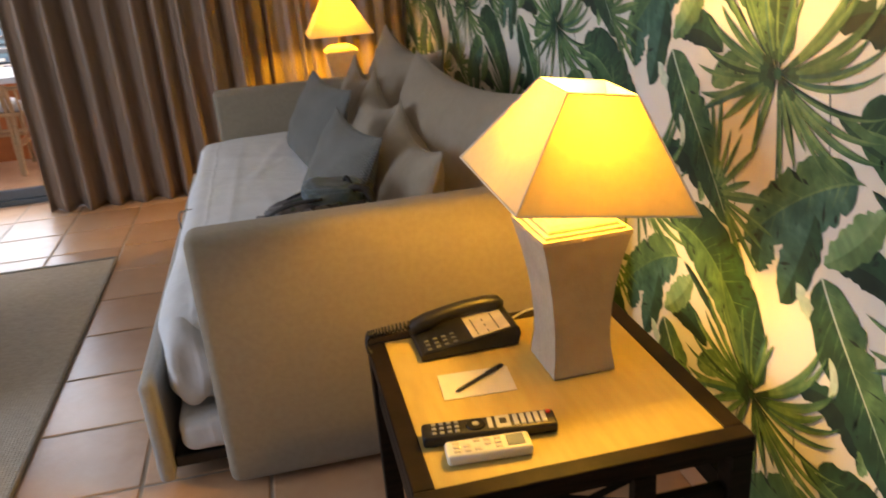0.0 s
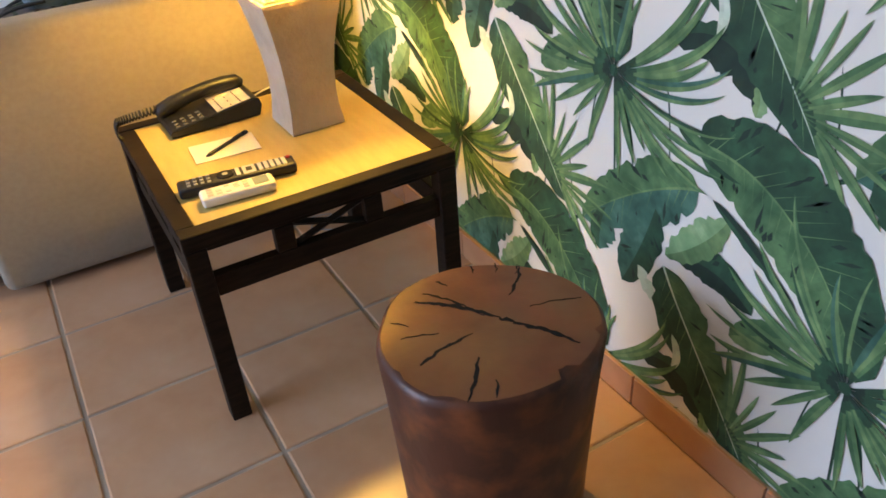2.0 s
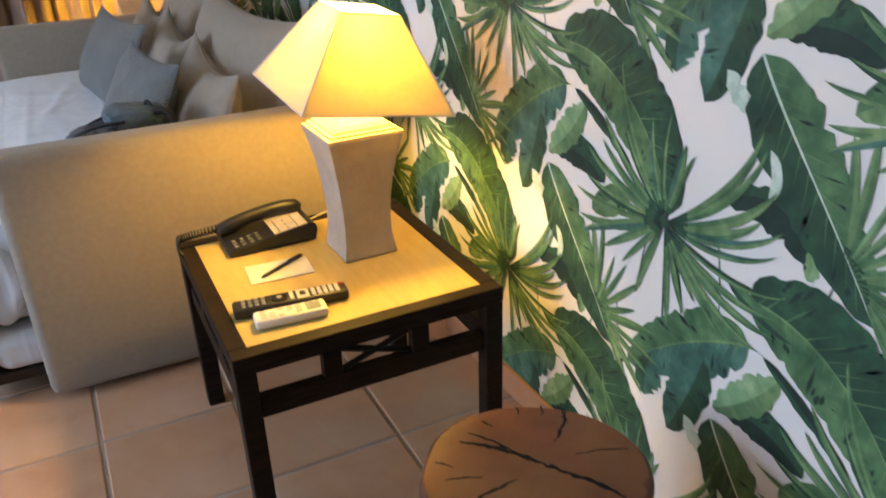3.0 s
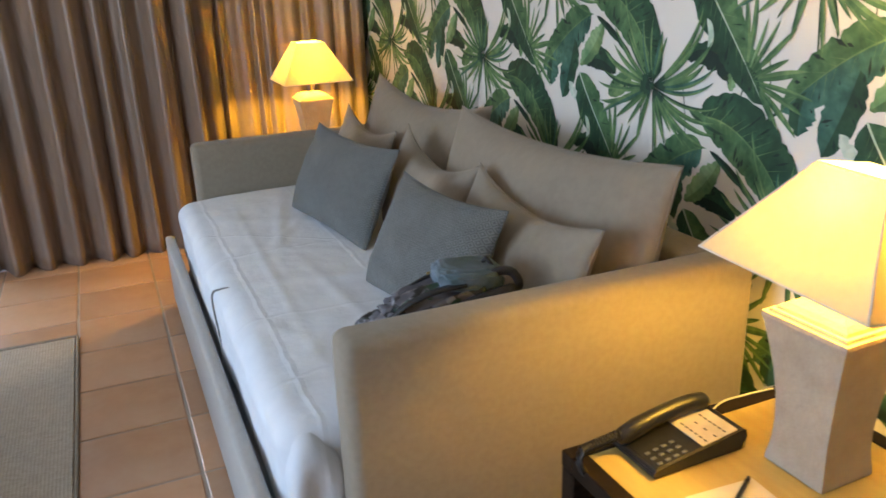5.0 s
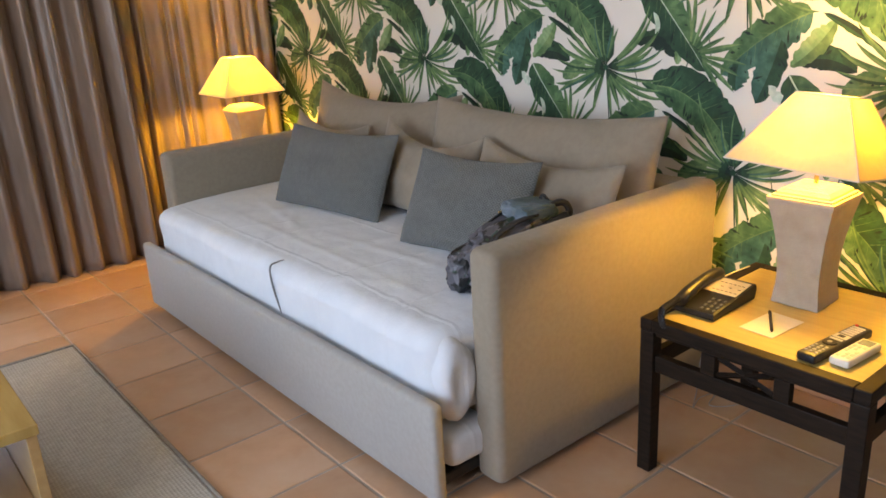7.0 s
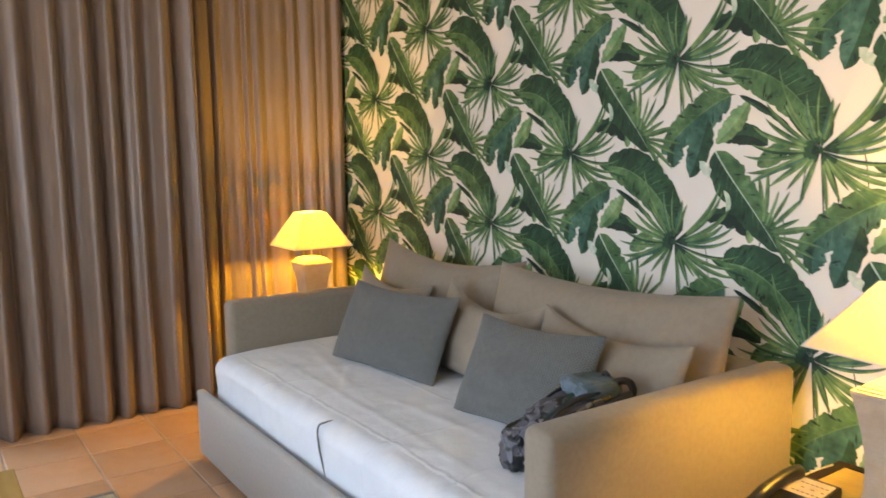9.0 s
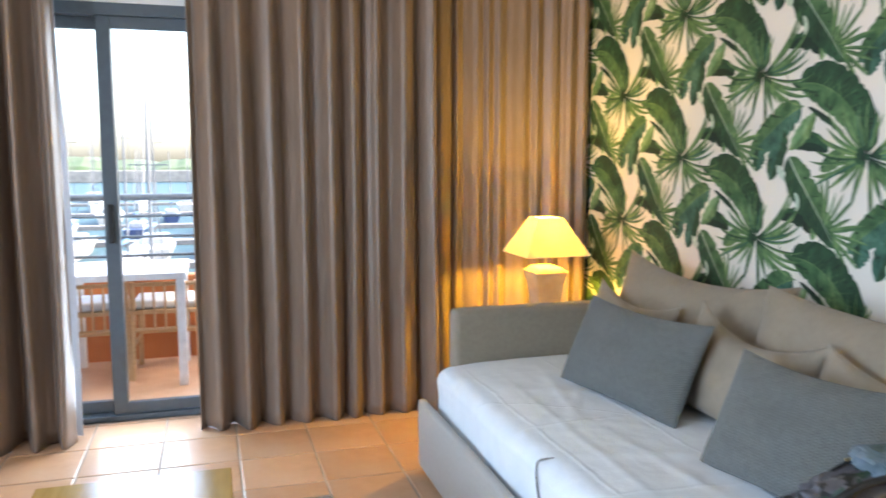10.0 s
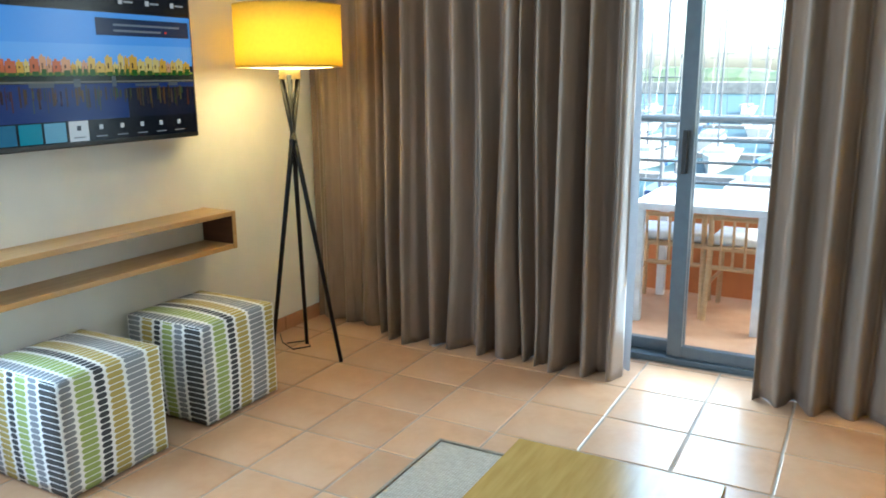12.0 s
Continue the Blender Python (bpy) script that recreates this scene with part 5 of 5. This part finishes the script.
def boat(kind):
    L, B, F = ((9.5, 3.0, 1.0), (7.0, 2.5, 0.9), (11.5, 3.5, 1.2))[kind]
    root = thing("sailing_boat", pose(0, 20 + kind, WZ), "white moored sailing boat with bare mast", "boat", "boats in the marina")
    part("hull", boat_parts(L, B, F, 0), M_HULLS[kind], root)
    cab = part("cabin", box(-B * 0.28, B * 0.28, -L * 0.2, L * 0.22, F, F + 0.6, 0.12, 2), M_HULLS[0], root, "white cabin")
    for sx in (-1, 1):
        part("cabin_window", box(sx * B * 0.28 - 0.01, sx * B * 0.28 + 0.01, -L * 0.15, L * 0.15, F + 0.2, F + 0.42), M_WINDOWB, cab)
    part("mast", tube([(0, 0.06 * L, F + 0.5), (0, 0.06 * L, F + L * 1.15)], [0.09, 0.06], 8), M_MAST, root)
    part("boom", tube([(0, 0.05 * L, F + 1.5), (0, -0.35 * L, F + 1.55)], 0.14, 8), M_COVER, root, "boom with blue sail cover")
    part("spreader", tube([(-0.8, 0.06 * L, F + L * 0.7), (0.8, 0.06 * L, F + L * 0.7)], 0.03, 6), M_MAST, root)
    part("stay", tube([(0, L * 0.48, F + 0.3), (0, 0.06 * L, F + L * 1.12)], 0.02, 4), M_MAST, root)
    part("stay", tube([(0, -L * 0.48, F + 0.3), (0, 0.06 * L, F + L * 1.12)], 0.02, 4), M_MAST, root)
    return root


first = [boat(k) for k in range(3)]
rnd = random.Random(11)
spots_ = []
for row, yy in enumerate((36, 52, 68, 86, 106, 130, 160)):
    x = -80 - 0.25 * yy + rnd.uniform(0, 4)
    while x < 40:
        spots_.append((x, yy + rnd.uniform(-1.5, 1.5)))
        x += rnd.uniform(3.6, 5.2) * (1 + 0.006 * yy)
for i, (x, yy) in enumerate(spots_):
    if not -0.75 * yy - 12 < x < 0.35 * yy + 4:
        continue
    k = rnd.randrange(3)
    copy_thing(first[k], pose(x, yy, WZ, 0, 0, rnd.choice((0, 180)) + rnd.uniform(-4, 4)))
for k, x in enumerate((-12, -19, -27)):
    first[k].matrix_world = pose(x, 30, WZ, 0, 0, 180)
for yy in (44, 60, 77, 96, 118, 145):
    pt = thing("pontoon", pose(-20, yy, WZ), "long pale floating pontoon", "pontoon", "pontoons")
    part("deck", box(-90, 60, -0.9, 0.9, 0.0, 0.45), M_DECK, pt)

# ---------------------------------------------------------------- leaf print of the wallpaper
LEAF = [("print_dark_green", (0.008, 0.038, 0.019), (0.028, 0.098, 0.045)), ("print_mid_green", (0.028, 0.088, 0.036), (0.115, 0.235, 0.092)),
        ("print_light_green", (0.12, 0.26, 0.11), (0.30, 0.44, 0.22)), ("print_blue_green", (0.014, 0.070, 0.046), (0.080, 0.20, 0.145)),
        ("print_black_green", (0.005, 0.020, 0.013), (0.010, 0.036, 0.022)), ("print_fan_green", (0.058, 0.138, 0.052), (0.21, 0.33, 0.13)),
        ("print_wash", (0.42, 0.56, 0.44), (0.66, 0.70, 0.60))]
M_LEAF = [mat(nm, c, 0.7, second=d, scale=16, detail=7, spots=tuple(0.75 * a + 0.25 * b for a, b in zip(c, d)), spot_scale=45, island=0.10) for nm, c, d in LEAF]
DARK, MID, LIGHT, BLUE, BLACK, FAN, WASH = range(7)
cell = []  # polygons: layer, material, points


def curve(ctrl, n):
    pts = []
    p = [Vector(c) for c in ctrl]
    for i in range(n + 1):
        q, t = list(p), i / n
        while len(q) > 1:
            q = [a.lerp(b, t) for a, b in zip(q, q[1:])]
        pts.append(q[0])
    return pts


def leaf(layer, ctrl, wl, wr, left, right, teeth=0.0, seed=0, n=30, slashes=0, rib=None, peak=0.45, blunt=0.5, veins=None, foot=0):
    """A printed leaf along a midrib, with an own half-width and colour on each side."""
    rnd = random.Random(seed)
    pts = curve(ctrl, n)
    nor = []
    for i in range(n + 1):
        d = (pts[min(i + 1, n)] - pts[max(i - 1, 0)]).normalized()
        nor.append(Vector((-d.y, d.x)))
    L, R = [], []
    for i in range(n + 1):
        s = i / n
        k = s / (2 * peak) if s < peak else 0.5 + (s - peak) / (2 * (1 - peak))
        f = math.sin(math.pi * min(1, max(0, k))) ** blunt if 0 < s < 1 else 0
        for lst, w, sg in ((L, wl, 1), (R, wr, -1)):
            tooth = 1 - teeth * rnd.random() * (1.6 if rnd.random() < 0.25 else 0.7)
            lst.append(pts[i] + nor[i] * (sg * w * f * tooth))
    for i in range(n):
        cell.append((layer, BLACK if i < foot - 1 else DARK if i < foot else left, (pts[i], pts[i + 1], L[i + 1], L[i])))
        cell.append((layer, BLACK if i < foot - 1 else DARK if i < foot else right, (pts[i], R[i], R[i + 1], pts[i + 1])))
    if rib is not None:
        for i in range(n):
            a, b = 0.0022 * (1 - i / n) + 0.0006, 0.0022 * (1 - (i + 1) / n) + 0.0006
            cell.append((layer + 0.4, rib, (pts[i] - nor[i] * a, pts[i + 1] - nor[i + 1] * b, pts[i + 1] + nor[i + 1] * b, pts[i] + nor[i] * a)))
    if veins is not None:
        for i in range(2, n - 2, 2):
            for lst in (L, R):
                if rnd.random() < 0.25:
                    continue
                p0, p1 = pts[i], pts[min(n, i + 3)].lerp(lst[min(n, i + 3)], rnd.uniform(0.55, 0.95))
                d = p1 - p0
                if d.length > 0.004:
                    t = Vector((-d.y, d.x)).normalized() * rnd.uniform(0.0005, 0.0011)
                    cell.append((layer + 0.25, veins, (p0 - t, p1, p0 + t)))
    for k in range(slashes):
        i = rnd.randrange(2, n - 3)
        sg = rnd.choice((1, -1))
        edge = (L if sg > 0 else R)[min(n, i + 3)]
        p0 = pts[i].lerp(edge, rnd.uniform(0.25, 0.7))
        p1 = pts[i].lerp(edge, rnd.uniform(0.6, 0.99))
        d = (p1 - p0)
        if d.length < 1e-4:
            continue
        t = Vector((-d.y, d.x)).normalized() * rnd.uniform(0.0018, 0.0060)
        cell.append((layer + 0.3, BLACK, (p0, p0.lerp(p1, 0.6) + t, p1, p0.lerp(p1, 0.6) - t)))


def blade(layer, c, ang, length, width, bend, colour, seed, foot=1):
    a = math.radians(ang)
    d, t = Vector((math.cos(a), math.sin(a))), Vector((-math.sin(a), math.cos(a)))
    c = Vector(c)
    leaf(layer, [c, c + d * length * 0.4 + t * bend * length * 0.5, c + d * length * 0.8 + t * bend * length * 0.4, c + d * length], width, width, colour, FAN if colour != FAN else MID, 0, seed, 12, 0, None, 0.4, 0.8, None, foot)


rnd = random.Random(21)
# stems
for p0, p1, p2, w in (((0, 0), (0.012, -0.12), (0.02, -0.24), 0.003), ((0.0, 0.0), (0.05, -0.07), (0.065, -0.17), 0.005), ((-0.03, 0), (-0.055, -0.08), (-0.06, -0.16), 0.0018),
                      ((0.12, 0.04), (0.15, -0.06), (0.15, -0.14), 0.0018), ((0.36, -0.58), (0.345, -0.64), (0.33, -0.70), 0.002), ((0.42, -0.52), (0.44, -0.6), (0.44, -0.68), 0.0018), ((-0.06, -0.33), (-0.10, -0.35), (-0.125, -0.385), 0.004)):
    leaf(0, [p0, p1, p2], w, w, DARK, BLACK, 0, 1, 8, 0, None, 0.3, 0.3)
# ruffled leaf right of the fan, oval leaf left of it
leaf(1, [(0.13, 0.09), (0.22, 0.15), (0.29, 0.10), (0.315, 0.03)], 0.028, 0.055, DARK, BLACK, 0.35, 3, 20, 3)
leaf(1.5, [(0.30, 0.075), (0.315, 0.045), (0.305, 0.02)], 0.018, 0.016, LIGHT, FAN, 0.4, 33, 10)
leaf(1, [(-0.10, 0.02), (-0.16, -0.01), (-0.215, -0.05)], 0.035, 0.032, FAN, MID, 0.1, 5, 16, 2)
# broad lobed leaf
leaf(2, [(0.222, -0.14), (0.14, -0.165), (0.03, -0.235), (-0.068, -0.335)], 0.074, 0.066, BLUE, MID, 0.18, 7, 26, 14, FAN, 0.40, 0.5, FAN)
leaf(2.2, [(0.13, -0.22), (0.11, -0.31), (0.06, -0.42)], 0.05, 0.058, DARK, BLUE, 0.25, 8, 18, 6, None, 0.45, 0.55)
leaf(2.1, [(0.0, -0.28), (-0.02, -0.34), (-0.01, -0.385)], 0.05, 0.035, BLUE, DARK, 0.3, 9, 12, 2, None, 0.45, 0.6)
leaf(2.6, [(0.10, -0.36), (0.13, -0.39), (0.15, -0.42)], 0.022, 0.02, WASH, WASH, 0.4, 10, 8)
# small ruffled light leaf over a dark one
leaf(3, [(0.19, -0.29), (0.28, -0.25), (0.365, -0.31)], 0.045, 0.035, DARK, BLACK, 0.2, 11, 16, 4)
leaf(3.4, [(0.165, -0.30), (0.215, -0.27), (0.27, -0.21), (0.29, -0.165)], 0.045, 0.034, LIGHT, FAN, 0.35, 13, 20, 0, None, 0.5, 0.6)
# narrow serrated leaf
leaf(4, [(0.165, -0.325), (0.215, -0.41), (0.325, -0.52), (0.42, -0.655)], 0.066, 0.080, MID, DARK, 0.2, 15, 28, 12, WASH, 0.36, 0.5, FAN)
leaf(4.5, [(0.205, -0.46), (0.235, -0.50), (0.215, -0.54)], 0.012, 0.010, WASH, WASH, 0.2, 16, 8)
# small pale fan
for i in range(11):
    blade(5 + 0.05 * i, (0.355 + 0.004 * i, -0.575 - 0.004 * i), 100 - 15 * i + rnd.uniform(-4, 4), rnd.uniform(0.12, 0.20), rnd.uniform(0.006, 0.011), -0.10 + 0.02 * i, rnd.choice((FAN, FAN, LIGHT, MID)), 40 + i)
# great banana leaf, whose foot lies at the fan
leaf(6, [(-0.335, 0.268), (-0.215, 0.29), (-0.06, 0.19), (0.012, 0.02)], 0.098, 0.078, DARK, MID, 0.09, 17, 40, 36, FAN, 0.46, 0.42, FAN)
leaf(6.5, [(-0.29, 0.185), (-0.20, 0.14), (-0.10, 0.07)], 0.014, 0.012, BLACK, DARK, 0.3, 18, 14)
leaf(6.55, [(-0.385, 0.285), (-0.32, 0.25), (-0.24, 0.235)], 0.018, 0.012, MID, DARK, 0.2, 19, 10)
# great fan
for i, ang in enumerate((163, 152, 141, 130, 118, 106, 93, 80, 66, 173, 183, 193, 204, 217, 232, 50, 41, 33, 24, 15, 6, -3, -12, -21, -31, -42, -54, -66, -80, 250)):
    short = 0.66 if 60 < ang < 110 else (0.72 if ang < -45 or ang > 210 else 1.0)
    blade(7 + 0.03 * i, (0.004 * math.cos(math.radians(ang)), 0.004 * math.sin(math.radians(ang))), ang + rnd.uniform(-3, 3), rnd.uniform(0.20, 0.30) * short, rnd.uniform(0.006, 0.0105),
          0.20 if 90 < ang < 200 else (-0.32 if -40 < ang < 55 else rnd.uniform(-0.1, 0.1)), rnd.choice((FAN, FAN, FAN, MID, BLUE, DARK)), 60 + i, 2)

cell.append((8.1, DARK, [Vector((0.011 * math.cos(a), 0.011 * math.sin(a))) for a in [2 * math.pi * i / 12 for i in range(12)]]))

verts, faces, mats = [], [], []
COL, REP, PY, PZ = 0.543, 0.655, 0.111, 0.702
for k in range(-5, 9):
    for m_ in range(-2, 6):
        oy, oz = PY + COL * k, PZ + (REP / 2) * (k % 2) + REP * (m_ - (1 if PZ > 0 else 0))
        if oz < -0.5 or oz > 3.0:
            continue
        for layer, mi, poly in cell:
            base = len(verts)
            verts.extend((WX - 0.0006 - 0.0003 * layer, oy - p[0], oz + p[1]) for p in poly)
            faces.append(tuple(range(base, base + len(poly))))
            mats.append(mi)
me = bpy.data.meshes.new("leaf_print")
me.from_pydata(verts, [], faces)
for m in M_LEAF:
    me.materials.append(m)
me.polygons.foreach_set("material_index", mats)
lp = new("leaf_print", me)
lp.parent = wall_right
lp["label"] = "printed tropical palm and banana leaves"

# ---------------------------------------------------------------- floor tiles and skirting, piece by piece
P = 0.34


def tile_mesh(sx, sy):
    bm = bmesh.new()
    j, b, z0, z1 = 0.0048, 0.004, -0.006, 0.0
    lo = [bm.verts.new(p) for p in ((-sx / 2 + j, -sy / 2 + j, z0), (sx / 2 - j, -sy / 2 + j, z0), (sx / 2 - j, sy / 2 - j, z0), (-sx / 2 + j, sy / 2 - j, z0))]
    mi = [bm.verts.new((v.co.x, v.co.y, z1 - 0.002)) for v in lo]
    hi = [bm.verts.new((v.co.x * (1 - 2 * b / sx), v.co.y * (1 - 2 * b / sy), z1)) for v in lo]
    for i in range(4):
        k = (i + 1) % 4
        bm.faces.new((lo[i], lo[k], mi[k], mi[i]))
        bm.faces.new((mi[i], mi[k], hi[k], hi[i]))
    bm.faces.new(hi)
    return finish("tile", bm, M_TILE)


cache = {}


def lay(x0, x1, y0, y1, parent):
    key = (round(x1 - x0, 3), round(y1 - y0, 3))
    if key not in cache:
        cache[key] = tile_mesh(*key)
    piece("tile", cache[key], parent, pose((x0 + x1) / 2, (y0 + y1) / 2, 0))


rest = bmesh.new()
i0, j0 = -10, -17
for i in range(i0, 5):
    for j in range(j0, 7):
        x0, y0 = -0.08 + P * i, 2.312 + P * j
        x1, y1 = min(x0 + P, WX), min(y0 + P, Y1 - 0.23)
        x0, y0 = max(x0, TVX), max(y0, Y0 + 0.2)
        if x1 - x0 < 0.03 or y1 - y0 < 0.03:
            continue
        if y1 > -1.2:
            lay(x0, x1, y0, y1, floor)
        else:
            box(x0 + 0.0035, x1 - 0.0035, y0 + 0.0035, y1 - 0.0035, -0.006, 0.0, bm=rest)
tagged(part("tile_field", rest, M_TILE, floor), kind="stuff")

skirt = structure("baseboard", box(WX - 0.007, WX, Y0 + 0.2, 4.39, 0.0, 0.075), M_GROUT, "terracotta tile skirting with pale joints", "skirting")
sk = finish("skirting_tile", box(-0.004, 0.004, -P / 2 + 0.002, P / 2 - 0.002, 0.001, 0.078, 0.0015, 1), M_SKIRT)
y = -1.6
while y < 4.2:
    piece("skirting_tile", sk, skirt, pose(WX - 0.0112, y + 0.05, 0))
    y += P
skirt2 = structure("baseboard", box(TVX, TVX + 0.007, Y0 + 0.2, 4.39, 0.0, 0.075), M_GROUT, "terracotta tile skirting under the shelf", "skirting")
y = 1.0
while y < 4.2:
    piece("skirting_tile", sk, skirt2, pose(TVX + 0.0112, y + 0.05, 0))
    y += P
